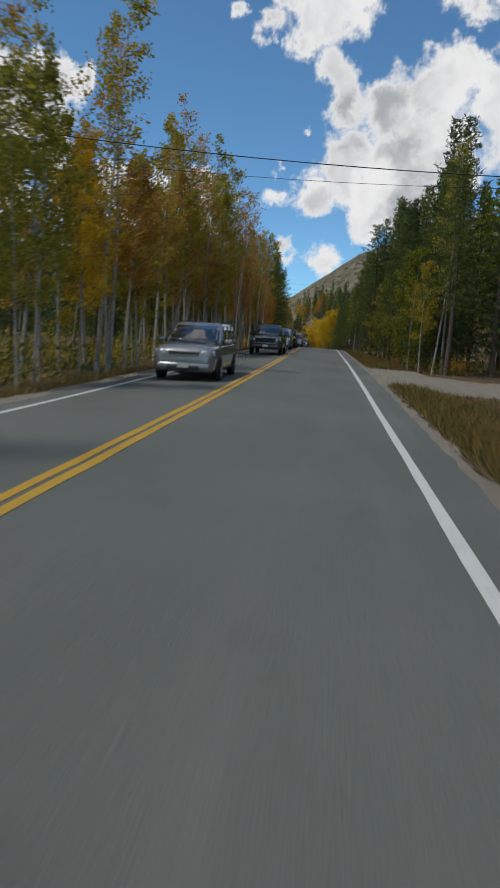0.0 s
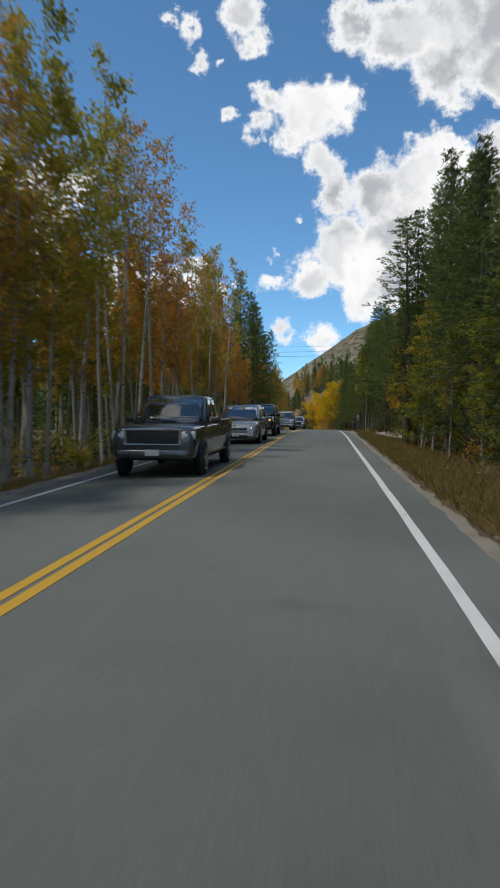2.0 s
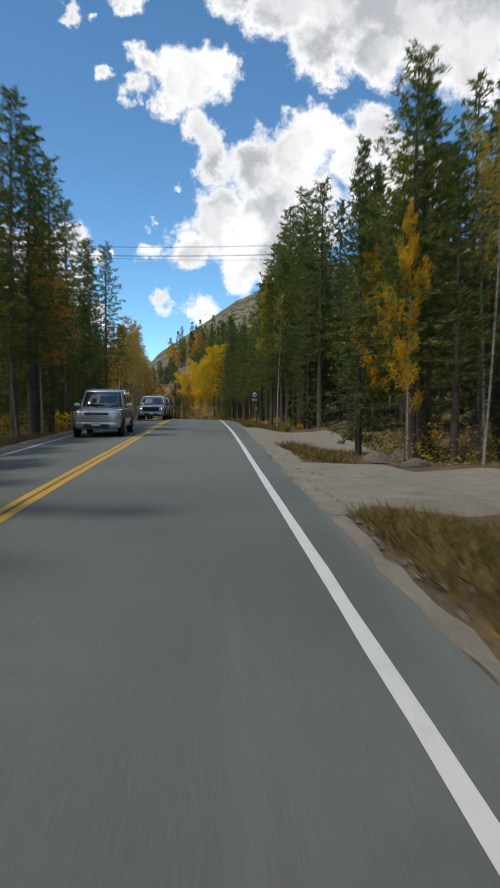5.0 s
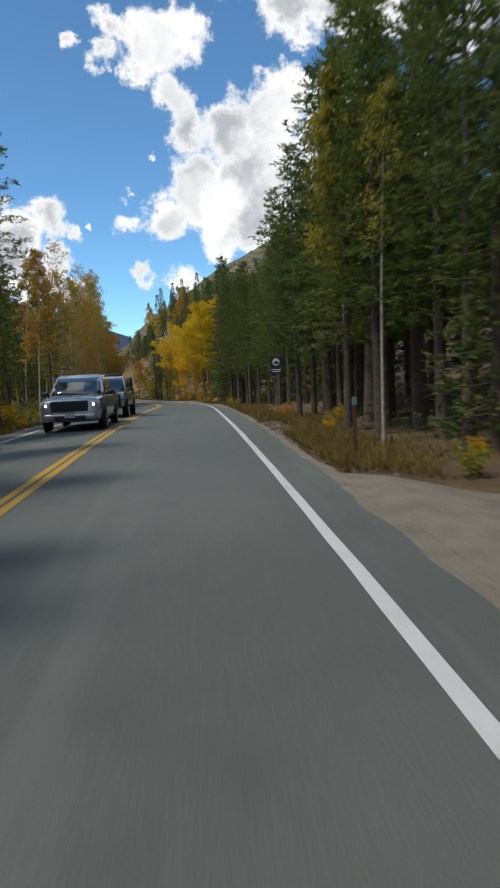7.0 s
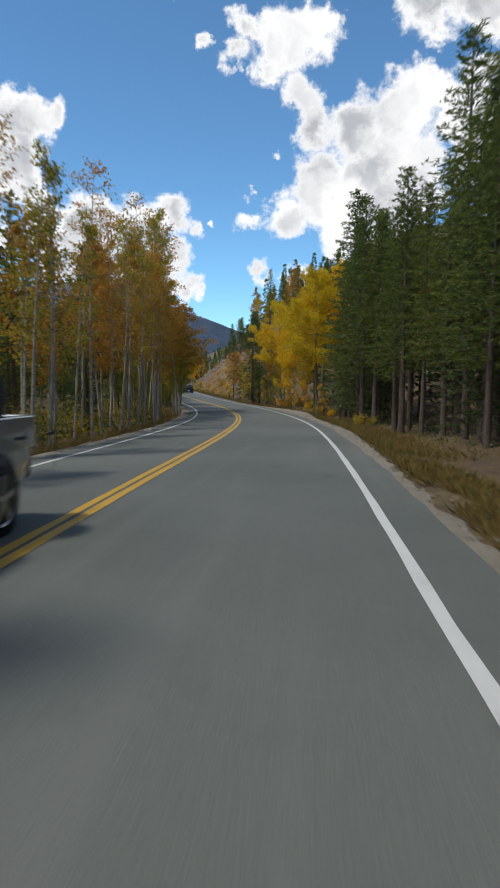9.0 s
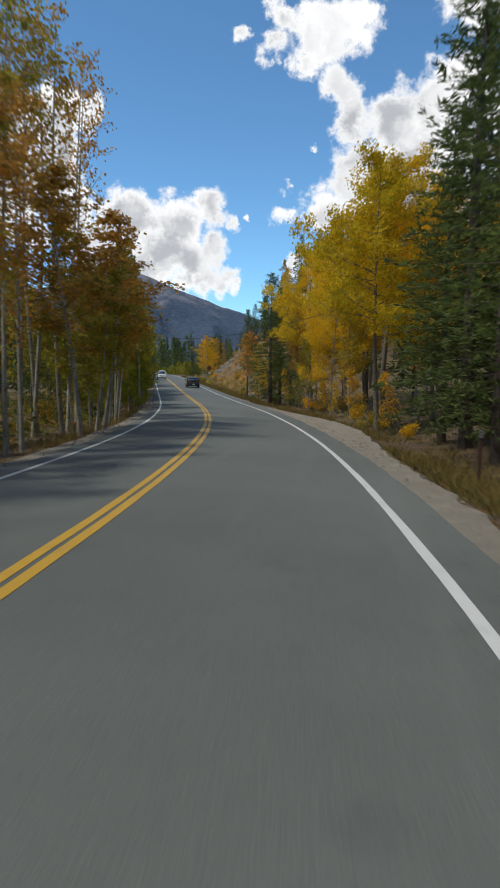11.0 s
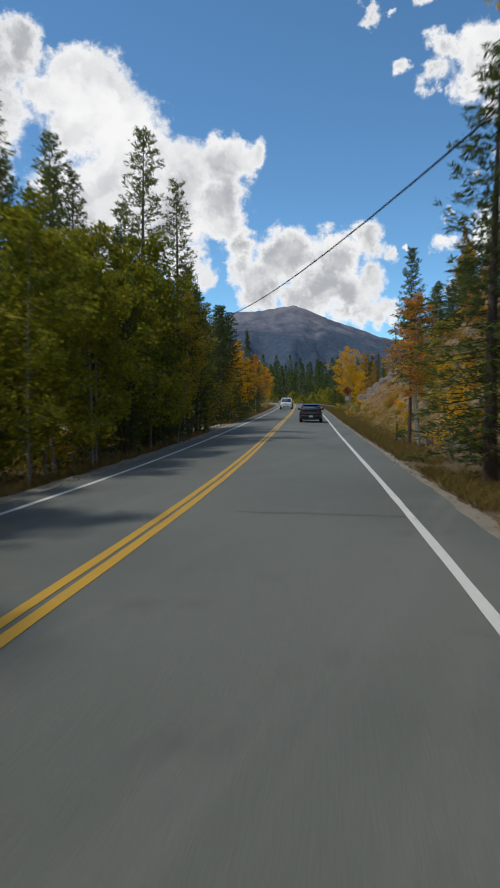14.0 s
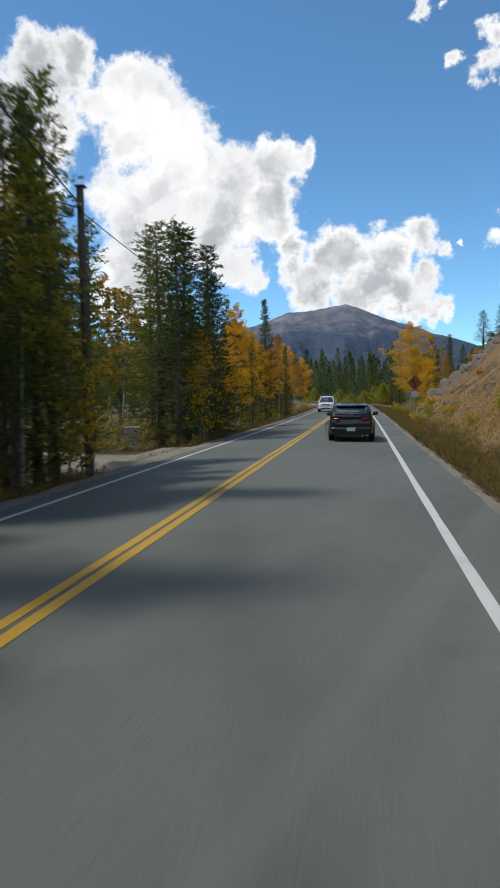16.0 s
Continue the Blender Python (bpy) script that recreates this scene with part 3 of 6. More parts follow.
for k, (s, a, b, w, d) in enumerate([(199.7, -2.9, 0.4, 0.03, 0.3), (64, -7.3, 0.3, 0.02, 0.4), (114.2, -2.2, -0.9, 0.03, 0.1), (140, -7.2, .2, .02, .5),
                                  (173, -3.1, 0.1, 0.018, 0.4), (193, -7.2, -3.9, 0.02, 0.3), (86, -3.3, -0.2, 0.02, 0.2), (238, -7, 0.2, 0.025, 0.2), (48, -7.0, -3.9, 0.02, 0.2)]):
    crack(s, a, b, w, k, d)

# ---- mountains ----
def massif(name, az0, az1, crest, near, far, material_, words, rough=1.0, cols=230, rows=60):
    """A ridge: crest(az) is its skyline in degrees as seen from the road."""
    verts = []
    for i in range(rows + 1):
        k = i / rows
        d = near + (far - near) * k
        for j in range(cols + 1):
            az = az0 + (az1 - az0) * j / cols
            top = math.tan(radians(crest(az))) * far
            p = heading(az) * d
            q = Vector((az * 0.32 + 0.35 * noise.noise((az * 0.5, k * 2.0, 9.0)), k * 2.1 + 0.02 * az, 2.0))
            gully = 1 - abs(noise.noise(q)) * 1.6 + 0.5 * abs(noise.noise(q * 2.7)) + 0.3 * abs(noise.noise(q * 6.1)) + 0.15 * noise.noise(q * 13.0)
            jag = noise.noise((az * 1.3, 0.3, 8.0)) * 0.010 + noise.noise((az * 4.0, 0.3, 8.0)) * 0.005 + noise.noise((az * 11.0, 0.3, 8.0)) * 0.0025
            z = top * (k ** 1.1) * (1 - rough * 0.30 * gully * min(1.0, (1 - k) * 3.0)) + top * jag * k - 40 * (1 - k)
            verts.append((p.x, p.y, z))
    w = cols + 1
    faces = [(i * w + j, i * w + j + 1, (i + 1) * w + j + 1, (i + 1) * w + j) for i in range(rows) for j in range(cols)]
    verts += [(heading(az0 + (az1 - az0) * j / cols) * (far * 1.25)).to_tuple()[:2] + (-60.0,) for j in range(w)]
    base = rows * w
    faces += [(base + j, base + j + 1, base + w + j + 1, base + w + j) for j in range(cols)]
    return tagged(raw(name, verts, faces, material_, smooth=True), words, "mountain", kind="structure")


def peak_line(az):
    return float(np.interp(az, [2.78, 5.89, 8.8, 10.16, 11.51, 14.11, 16.19, 16.81, 17.96, 19.94, 21.51, 23.7, 27.78, 34.04, 47.61, 63.26], [1.92, 3.42, 4.51, 4.85, 5.39, 6.28, 7.17, 7.37, 7.19, 6.9, 6.82, 5.95, 5.2, 4.46, 3.38, 1.85]))


def slope_line(az):
    return float(np.interp(az, [-41.1, -20.25, -6.68, -4.38, -1.65, 3.28, 3.8, 4.43, 5.9, 10.09], [10.78, 12.47, 10.67, 9.44, 8.3, 4.89, 4.57, 4.14, 2.56, 0.62]))


massif("mountain_backdrop", 2, 60, peak_line, 1900, 3600, PEAK, "bare grey rocky mountain with dark woods low down, tinted blue for haze")
massif("ridge_backdrop", -40, 9, slope_line, 620, 1500, SLOPE, "dry tan mountain slope dotted with dark trees", 0.6)


# ---- trees ----
def rhombs(at, along, long_, wide, rnd):
    """Small leaf-shaped faces: centre, direction, length, width; as arrays."""
    n_ = len(at)
    along = along / (np.linalg.norm(along, axis=1, keepdims=True) + 1e-9)
    side = np.cross(along, rnd.normal(size=(n_, 3)))
    side /= np.linalg.norm(side, axis=1, keepdims=True) + 1e-9
    l, w = np.asarray(long_).reshape(-1, 1) / 2, np.asarray(wide).reshape(-1, 1) / 2
    corners = np.stack([at - along * l, at + side * w - along * l * 0.1, at + along * l, at - side * w - along * l * 0.1], 1).reshape(-1, 3)
    faces = np.arange(4 * n_).reshape(-1, 4)
    return corners, faces


def leafy(name, corners, faces, material_, parent, label=""):
    me = bpy.data.meshes.new(name)
    me.from_pydata(corners.tolist(), [], faces.tolist())
    me.materials.append(material_)
    ob = new(name, me)
    ob.parent = parent
    return tagged(ob, label)


def aspen(seed, leaf, tall=14.0, bare=0.45, spread=1.7, leaves=4200, size=0.17, thin=0.0, words="", sides=8):
    """A slim pale trunk, rising limbs, and a crown of small leaves round the twigs."""
    rnd = np.random.RandomState(seed)
    tree = tagged(new("aspen_tree"), words, "tree")
    bend, lean = rnd.uniform(-0.38, 0.38, 4), rnd.uniform(-0.05, 0.05, 2)
    centre = lambda k: np.array([lean[0] * tall * k + bend[0] * math.sin(k * 3 + bend[1] * 9), lean[1] * tall * k + bend[2] * math.sin(k * 2.4 + bend[3] * 9), tall * k])
    wide = (0.0105 if spread > 2.5 else 0.0064) * tall + rnd.uniform(-0.01, 0.015)
    ks = [0, 0.015, 0.06, 0.15, 0.3, 0.45, 0.6, 0.75, 0.88, 1.0]
    start = centre(0)
    trunk = tube([centre(k) - start * (1, 1, 0) - np.array([0, 0, 0.25 if k == 0 else 0]) for k in ks], [wide * (1.35 if k < 0.01 else 1.12 if k < 0.03 else 1 - 0.9 * k) for k in ks], sides)
    raw("trunk", *trunk, BARK_OLD if spread > 2.5 else BARK_ASPEN, tree, "grey-brown furrowed trunk" if spread > 2.5 else "pale aspen trunk with dark scars", True)
    limbs, tips = [], []
    count = 30
    for i in range(count):
        k = bare + (0.985 - bare) * ((i + rnd.uniform(0, 1)) / count)
        a, root = rnd.uniform(0, 2 * math.pi), centre(k) - start * (1, 1, 0)
        f = (k - bare) / (1 - bare)
        long_ = spread * (0.45 + 0.75 * math.sin(math.pi * min(1, 0.18 + 0.8 * f))) * rnd.uniform(0.55, 1.15) * (1.1 - 0.55 * f)
        rise = rnd.uniform(0.25, 0.9)
        out = np.array([math.cos(a), math.sin(a), 0])
        mid = root + out * long_ * 0.5 + np.array([0, 0, long_ * rise * 0.35])
        end = root + out * long_ + np.array([0, 0, long_ * rise])
        r = wide * 0.32 * (1.05 - k)
        limbs.append(tube([root, mid, end], [r + 0.008, r * 0.7 + 0.005, 0.004], 4))
        for q in np.linspace(0.3, 1.0, 5):
            tips.append((root * (1 - q) + end * q + np.array([0, 0, -long_ * rise * 0.15 * math.sin(math.pi * q)]), 0.20 + 0.17 * long_ * (1.15 - 0.6 * q), q))
            for _ in range(1 if long_ < 1.5 or q < 0.45 else 2) if q > 0.4 else ():
                sub = np.clip(rnd.normal(size=3), -1.1, 1.1) * min(0.5, 0.25 * long_)
                stem = root * (1 - q) + end * q
                tw = stem + sub * (1, 1, 0.6)
                limbs.append(tube([stem, tw], [0.008, 0.003], 3))
                tips.append((tw, 0.30, 1.0))
    # dead snags low on the stem
    for i in range(5):
        k, a = rnd.uniform(0.2, bare + 0.1), rnd.uniform(0, 6.28)
        root = centre(k) - start * (1, 1, 0)
        limbs.append(tube([root, root + np.array([math.cos(a), math.sin(a), rnd.uniform(-0.1, 0.5)]) * rnd.uniform(0.3, 0.8)], [0.012, 0.004], 3))
    tagged(raw("branchwork", *join(limbs), TWIG, tree, "thin grey branches"), kind="stuff")
    keep = rnd.uniform(size=len(tips)) > thin
    keep |= np.arange(len(tips)) % 9 == 0
    spots = [t for t, y in zip(tips, keep) if y]
    pick = rnd.randint(0, len(spots), leaves)
    at = np.array([spots[i][0] for i in pick]) + np.clip(rnd.normal(size=(leaves, 3)), -1.5, 1.5) * np.array([[spots[i][1] * 0.55] for i in pick])
    corners, faces = rhombs(at, rnd.normal(size=(leaves, 3)) - np.array([0, 0, 0.6]), size * rnd.uniform(0.6, 1.3, leaves), size * 0.85 * rnd.uniform(0.6, 1.2, leaves), rnd)
    leafy("crown", corners, faces, LEAF[leaf], tree)
    return tree


def conifer(seed, leaf, tall=15.0, bare=0.3, spread=1.9, branches=120, sprays=11, needle=0.34, droop=0.25, point=0.85, words="", name="pine_tree", sides=8, brush=4):
    """A straight trunk with whorls of limbs that carry sprays of needles."""
    rnd = np.random.RandomState(seed)
    tree = tagged(new(name), words, "tree")
    wide = 0.0115 * tall
    ks = [0, 0.02, 0.1, 0.3, 0.55, 0.8, 1.0]
    wob = rnd.uniform(-0.12, 0.12, 2)
    centre = lambda k: np.array([wob[0] * math.sin(k * 4), wob[1] * math.sin(k * 3.3), tall * k])
    raw("trunk", *tube([centre(k) - np.array([0, 0, 0.25 if k == 0 else 0]) for k in ks], [wide * (1.3 if k == 0 else 1.08 - 1.03 * k) for k in ks], sides), BARK_PINE, tree, "rough brown trunk", True)
    limbs, at, along = [], [], []
    for i in range(branches):
        k = bare + (0.985 - bare) * (i + rnd.uniform(0, 1)) / branches
        f = (k - bare) / (1 - bare)
        a = i * 2.4 + rnd.uniform(-0.5, 0.5)
        long_ = spread * ((1 - f) ** point) * rnd.uniform(0.5, 1.15) * (0.65 + 0.35 * min(1, f / 0.12)) + 0.22
        root = centre(k)
        out = np.array([math.cos(a), math.sin(a), 0.0])
        tip_up = (0.55 * f - droop * (1 - f) * 2) * long_ * 0.6
        pts = [root, root + out * long_ * 0.5 + np.array([0, 0, tip_up * 0.3]), root + out * long_ + np.array([0, 0, tip_up + 0.14 * long_])]
        limbs.append(tube(pts, [0.028 * (1.1 - k), 0.016 * (1.1 - k), 0.004], 3))
        m = max(4, int(sprays * (0.45 + 0.75 * long_ / spread)))
        for q in np.linspace(0.22, 1.0, m):
            p = pts[0] * (1 - q) ** 2 + pts[1] * 2 * q * (1 - q) + pts[2] * q * q
            side = np.cross(out, (0, 0, 1)) * rnd.normal() * 0.30 * long_ * (0.4 + 0.6 * (1 - abs(q - 0.6)))
            p = p + side * 0.7 + np.array([0, 0, rnd.normal() * 0.05])
            for _ in range(brush):
                at.append(p + rnd.normal(size=3) * (0.07, 0.07, 0.06))
                along.append(out * 0.8 + side + rnd.normal(size=3) * 0.55 + np.array([0, 0, 0.25]))
    for i in range(14):
        k, a = rnd.uniform(0.1, bare + 0.08), rnd.uniform(0, 6.28)
        limbs.append(tube([centre(k), centre(k) + np.array([math.cos(a), math.sin(a), rnd.uniform(-0.4, 0.1)]) * rnd.uniform(0.3, 1.0)], [0.014, 0.004], 3))
    tagged(raw("branchwork", *join(limbs), BARK_PINE, tree, "dark thin branches"), kind="stuff")
    n_ = len(at)
    corners, faces = rhombs(np.array(at), np.array(along), needle * rnd.uniform(0.6, 1.25, n_), (0.17 if brush == 4 else 0.21) * needle * rnd.uniform(0.7, 1.3, n_), rnd)
    leafy("crown", corners, faces, LEAF[leaf], tree)
    return tree


A_GOLD = "aspen with golden yellow autumn leaves beside the road"
A_RUST = "slim aspen with rust orange autumn leaves"
A_OLIVE = "slim aspen with olive and yellow turning leaves"
A_GREEN = "young aspen still mostly green, some leaves yellow"
A_BARE = "tall slim aspen, nearly bare with few leaves"
P_PINE = "dark green lodgepole pine with a bare lower trunk"
P_SPRUCE = "dense dark green spruce with branches low down"
KINDS = {
    "gold": [aspen(11, "gold", 13, 0.28, 2.5, 9500, 0.135, words=A_GOLD), aspen(12, "gold", 12, 0.22, 2.3, 8500, 0.135, words=A_GOLD)],
    "orange": [aspen(21, "orange", 14.5, 0.40, 1.7, 4000, 0.17, words=A_RUST), aspen(22, "orange", 13.5, 0.34, 1.6, 3800, 0.17, 0.15, words=A_RUST)],
    "olive": [aspen(31, "olive", 14, 0.32, 1.7, 4200, 0.17, words=A_OLIVE), aspen(32, "olive", 13, 0.25, 1.8, 4200, 0.17, words=A_OLIVE), aspen(33, "olive", 15, 0.42, 1.5, 3600, 0.17, 0.2, words=A_OLIVE)],
    "green": [aspen(41, "green", 9.5, 0.10, 2.1, 4600, 0.18, words=A_GREEN), aspen(42, "green", 8.5, 0.08, 1.9, 4200, 0.18, words=A_GREEN)],
    "tall_gold": [aspen(15, "broad", 12.5, 0.34, 2.9, 21000, 0.115, words="tall broad aspen, gold and olive, with a bare lower trunk"), aspen(16, "gold", 12.5, 0.38, 2.6, 16000, 0.115, words="tall broad aspen, gold, with a bare lower trunk")],
    "broad": [aspen(13, "broad", 11.5, 0.20, 2.4, 19000, 0.11, words="broad aspen with yellow and olive leaves beside the road"), aspen(14, "broad", 11.0, 0.26, 2.3, 17000, 0.11, words="broad aspen with yellow and olive leaves beside the road")],
    "sparse": [aspen(53, "orange", 14, 0.30, 1.5, 1500, 0.15, 0.35, words="slim aspen thinly clad with rust leaves"), aspen(54, "olive", 14, 0.34, 1.4, 1500, 0.15, 0.4, words="slim aspen thinly clad with olive leaves")],
    "bare": [aspen(51, "orange", 16, 0.55, 1.5, 800, 0.15, 0.6, words=A_BARE), aspen(52, "olive", 15, 0.55, 1.4, 1100, 0.15, 0.6, words=A_BARE)],
    "sapling": [aspen(61, "gold", 4.0, 0.15, 0.8, 700, 0.15, words="small yellow aspen sapling at the wood's edge", sides=5), aspen(62, "olive", 3.4, 0.12, 0.8, 700, 0.15, words="small olive aspen sapling at the wood's edge", sides=5)],
    "pine": [conifer(71, "pine", 16, 0.24, 2.5, 110, 11, 0.27, point=0.7, words=P_PINE, brush=7), conifer(72, "pine", 15, 0.32, 2.2, 100, 11, 0.27, words=P_PINE, brush=7), conifer(73, "pine", 17, 0.28, 2.1, 112, 10, 0.27, point=0.6, words=P_PINE, brush=7)],
    "spruce": [conifer(81, "spruce", 14, 0.06, 2.2, 130, 9, 0.27, droop=0.35, brush=7, words=P_SPRUCE, name="spruce_tree"), conifer(82, "spruce", 13, 0.05, 1.8, 125, 9, 0.27, droop=0.3, brush=7, point=1.0, words=P_SPRUCE, name="spruce_tree")],
    "mid_pine": [conifer(74, "pine", 16, 0.2, 2.4, 80, 8, 0.5, point=0.7, words=P_PINE, sides=6), conifer(75, "spruce", 14.5, 0.1, 2.2, 80, 8, 0.5, words=P_SPRUCE, name="spruce_tree", sides=6)],
    "mid_orange": [aspen(23, "orange", 14, 0.3, 1.9, 1400, 0.29, words=A_RUST, sides=6), aspen(24, "orange", 14, 0.35, 1.7, 1300, 0.29, words=A_RUST, sides=6)],
    "mid_olive": [aspen(34, "olive", 14, 0.28, 1.9, 1400, 0.29, words=A_OLIVE, sides=6), aspen(35, "green", 13, 0.25, 1.9, 1350, 0.29, words=A_OLIVE, sides=6)],
    "far_aspen": [aspen(91, "orange", 13, 0.25, 1.8, 750, 0.40, words="aspen with rust leaves deeper in the wood", sides=5), aspen(92, "olive", 13, 0.2, 1.8, 750, 0.40, words="aspen with olive leaves deeper in the wood", sides=5)],
    "far_pine": [conifer(93, "pine", 15, 0.2, 2.0, 60, 6, 0.8, words="dark pine deeper in the wood", sides=5), conifer(94, "spruce", 14, 0.12, 1.9, 60, 6, 0.8, words="dark pine deeper in the wood", sides=5)],
}
FULL = {"tall_gold": 12.5, "broad": 11.2, "sparse": 14, "mid_pine": 15.2, "mid_orange": 14, "mid_olive": 13.5, "gold": 13, "orange": 14, "olive": 14, "green": 9, "bare": 15.5, "sapling": 3.7, "pine": 16, "spruce": 13.5, "far_aspen": 13, "far_pine": 14.5}
USED = set()
PLANT = random.Random(5)


DEEP = {}


def deep(kind, s, u, tall):
    """Adds a tree of that kind to the joined trees deep in the wood."""
    proto = KINDS[kind][PLANT.randrange(len(KINDS[kind]))]
    k = tall / FULL[kind]
    m = np.array(stand(s, u, PLANT.uniform(0, 360)) @ Matrix.Diagonal((k, k, k, 1)))
    for piece in proto.children:
        me = piece.data
        if me.name not in FLAT:
            co = np.empty(len(me.vertices) * 3)
            me.vertices.foreach_get("co", co)
            FLAT[me.name] = (co.reshape(-1, 3), [tuple(f.vertices) for f in me.polygons])
        co, faces = FLAT[me.name]
        lot = DEEP.setdefault((kind, me.materials[0].name), [[], [], 0])
        lot[0].append(co @ m[:3, :3].T + m[:3, 3])
        lot[1].extend(tuple(i + lot[2] for i in f) for f in faces)
        lot[2] += len(co)


FLAT = {}


def plant(kind, s, u, tall=None, which=None, fat=1.0):
    """Stands a tree of that kind at s, u, tall metres high."""
    proto = KINDS[kind][which if which is not None else PLANT.randrange(len(KINDS[kind]))]
    k = (tall or FULL[kind] * PLANT.uniform(0.85, 1.15)) / FULL[kind]
    m = stand(s, u, PLANT.uniform(0, 360))
    if proto.name in USED:
        tree = copy_thing(proto, m)
    else:
        USED.add(proto.name)
        tree = proto
        tree.matrix_basis = m
    w = k * fat * PLANT.uniform(0.9, 1.12)
    tree.scale = (w, w, k)
    tree["group"] = "conifers along the road" if "pine" in kind or kind == "spruce" else "aspens along the road"
    return tree


def clear(s, u):
    """Whether s, u lies off the side roads."""
    return not any(a - 1.2 < s < b + 1.2 for a, b in (DRIVES_RIGHT if u > 0 else DRIVES_LEFT) if abs(u + 3) < 30 and not (a > 80 and u > 5.2)) and not (127 < s < 139.5 and 2.8 < u < 5.5)


JOINED = ("far_aspen", "far_pine", "mid_orange", "mid_olive")


def grove(s0, s1, u0, u1, gap, mix, low=0.8, high=1.15, tall=None):
    """Fills a stretch of wood; mix: kinds and their shares."""
    names, shares = zip(*mix.items())
    s = s0 + PLANT.uniform(0, gap)
    while s < s1:
        u = PLANT.uniform(u0, u1)
        kind = PLANT.choices(names, shares)[0]
        if clear(s, u):
            (deep if kind in JOINED else plant)(kind, s, u, (tall or FULL[kind]) * PLANT.uniform(low, high))
        s += gap * PLANT.uniform(0.55, 1.45)


# nearest trees first: left of the road (u below -8), then right (u above 2.6)
# left, 0 to 30: low dense olive and rust aspens with a few tall thin ones among them
grove(-6, 28.5, -11.55, -9.15, 1.9, {"olive": 5, "orange": 4, "green": 1}, 0.95, 1.1, 9.2)
grove(2, 25, -11.05, -8.95, 2.8, {"sparse": 3, "bare": 3}, 0.95, 1.05, 13.0)
grove(-6, 27, -16.55, -11.75, 2.4, {"mid_orange": 4, "mid_olive": 4}, 0.95, 1.15, 9.5)
plant("bare", 24.0, -9.15, 13.0, 1), plant("sparse", 25.6, -9.65, 12.6, 0), plant("gold", 21.8, -9.4, 8.6, 1, 0.8), plant("orange", 26.6, -9.3, 8.2, 0, 1.3), plant("olive", 28.6, -9.55, 8.4, 1), plant("olive", 31.0, -10.0, 7.6, 0)
# left, 34 to 60: rust and olive aspens, thin tops, dark conifers behind
grove(33.6, 49, -11.0, -8.9, 1.25, {"orange": 3, "olive": 2, "sparse": 3}, 0.85, 1.08, 11.6)
grove(37, 59, -10.95, -9.35, 2.1, {"sparse": 5, "bare": 6}, 0.9, 1.03, 14.8)
grove(37, 60, -10.75, -9.05, 2.0, {"orange": 3, "olive": 4}, 0.88, 1.1, 9.0)
grove(38, 60, -14.55, -11.05, 2.0, {"mid_orange": 5, "mid_olive": 4, "mid_pine": 2}, 0.8, 1.05, 11.0)
# left, 60 to 78: thin aspens, nearly bare at the top, rust at half height
grove(49, 75, -9.05, -8.05, 2.0, {"bare": 6, "sparse": 3}, 0.92, 1.06, 11.6)
grove(59, 76, -11.05, -8.65, 1.7, {"orange": 5, "olive": 3}, 0.85, 1.1, 8.4)
grove(58, 76, -15.55, -11.35, 2.2, {"mid_pine": 5, "mid_orange": 3}, 0.9, 1.1, 9.5)
# left, 78 to 130: conifers with a few rust aspens
plant("pine", 90.3, -9.35, 14.6, 0), plant("pine", 96.6, -8.75, 14.4, 1), plant("pine", 101.1, -8.95, 13.0, 2), plant("pine", 92.8, -9.9, 12.6, 1, 1.2), plant("pine", 106.4, -9.2, 13.2, 0, 1.15), plant("pine", 112.0, -9.1, 13.2, 1, 1.15), plant("spruce", 116.2, -9.5, 11.6, 0), plant("pine", 121.0, -9.0, 13.4, 2, 1.1)
grove(75, 104, -11.05, -8.75, 2.7, {"pine": 5, "spruce": 3, "orange": 2}, 0.72, 0.9)
grove(104, 135, -11.55, -9.05, 2.3, {"pine": 3, "spruce": 5, "orange": 1}, 0.9, 1.1, 9.2)
grove(78, 102, -8.9, -8.3, 3.6, {"orange": 3, "sparse": 1}, 0.85, 1.1, 7.6)
grove(75, 134, -15.55, -11.35, 2.8, {"mid_pine": 8, "mid_orange": 2}, 0.85, 1.05, 10.0)
# left, 135 to 170: rust aspens with white stems, thin tops
grove(135, 152, -10.95, -8.95, 1.6, {"orange": 3, "sparse": 7, "bare": 2}, 0.9, 1.05, 9.4)
grove(152, 170, -10.75, -8.75, 2.2, {"orange": 3, "sparse": 6}, 0.92, 1.08, 10.4)
grove(154, 167, -9.2, -8.3, 2.6, {"orange": 3, "sparse": 4}, 0.9, 1.1, 8.6)
grove(134, 160, -10.55, -8.55, 3.2, {"bare": 1}, 0.9, 1.05, 10.5)
grove(134, 170, -15.55, -11.15, 2.2, {"mid_orange": 5, "mid_pine": 4, "mid_olive": 2}, 0.85, 1.0, 10.5)
# left, 168 to 187: tall stems with rust leaves high up, close to the road
grove(165, 180, -10.95, -8.75, 1.5, {"bare": 1}, 0.88, 1.04, 15.2)
plant("orange", 171.4, -8.0, 8.4, 0, 1.9), plant("orange", 176.2, -8.0, 9.0, 1, 1.9), plant("olive", 173.8, -7.9, 6.6, 1, 1.7), plant("olive", 180.6, -8.1, 8.2, 0), plant("orange", 183.4, -8.3, 7.4, 1)
grove(171, 186, -8.75, -7.95, 2.3, {"orange": 3, "olive": 3}, 0.9, 1.1, 8.0)
grove(160, 184, -15.55, -11.05, 2.2, {"mid_orange": 4, "mid_pine": 2, "mid_olive": 3}, 0.42, 0.62)
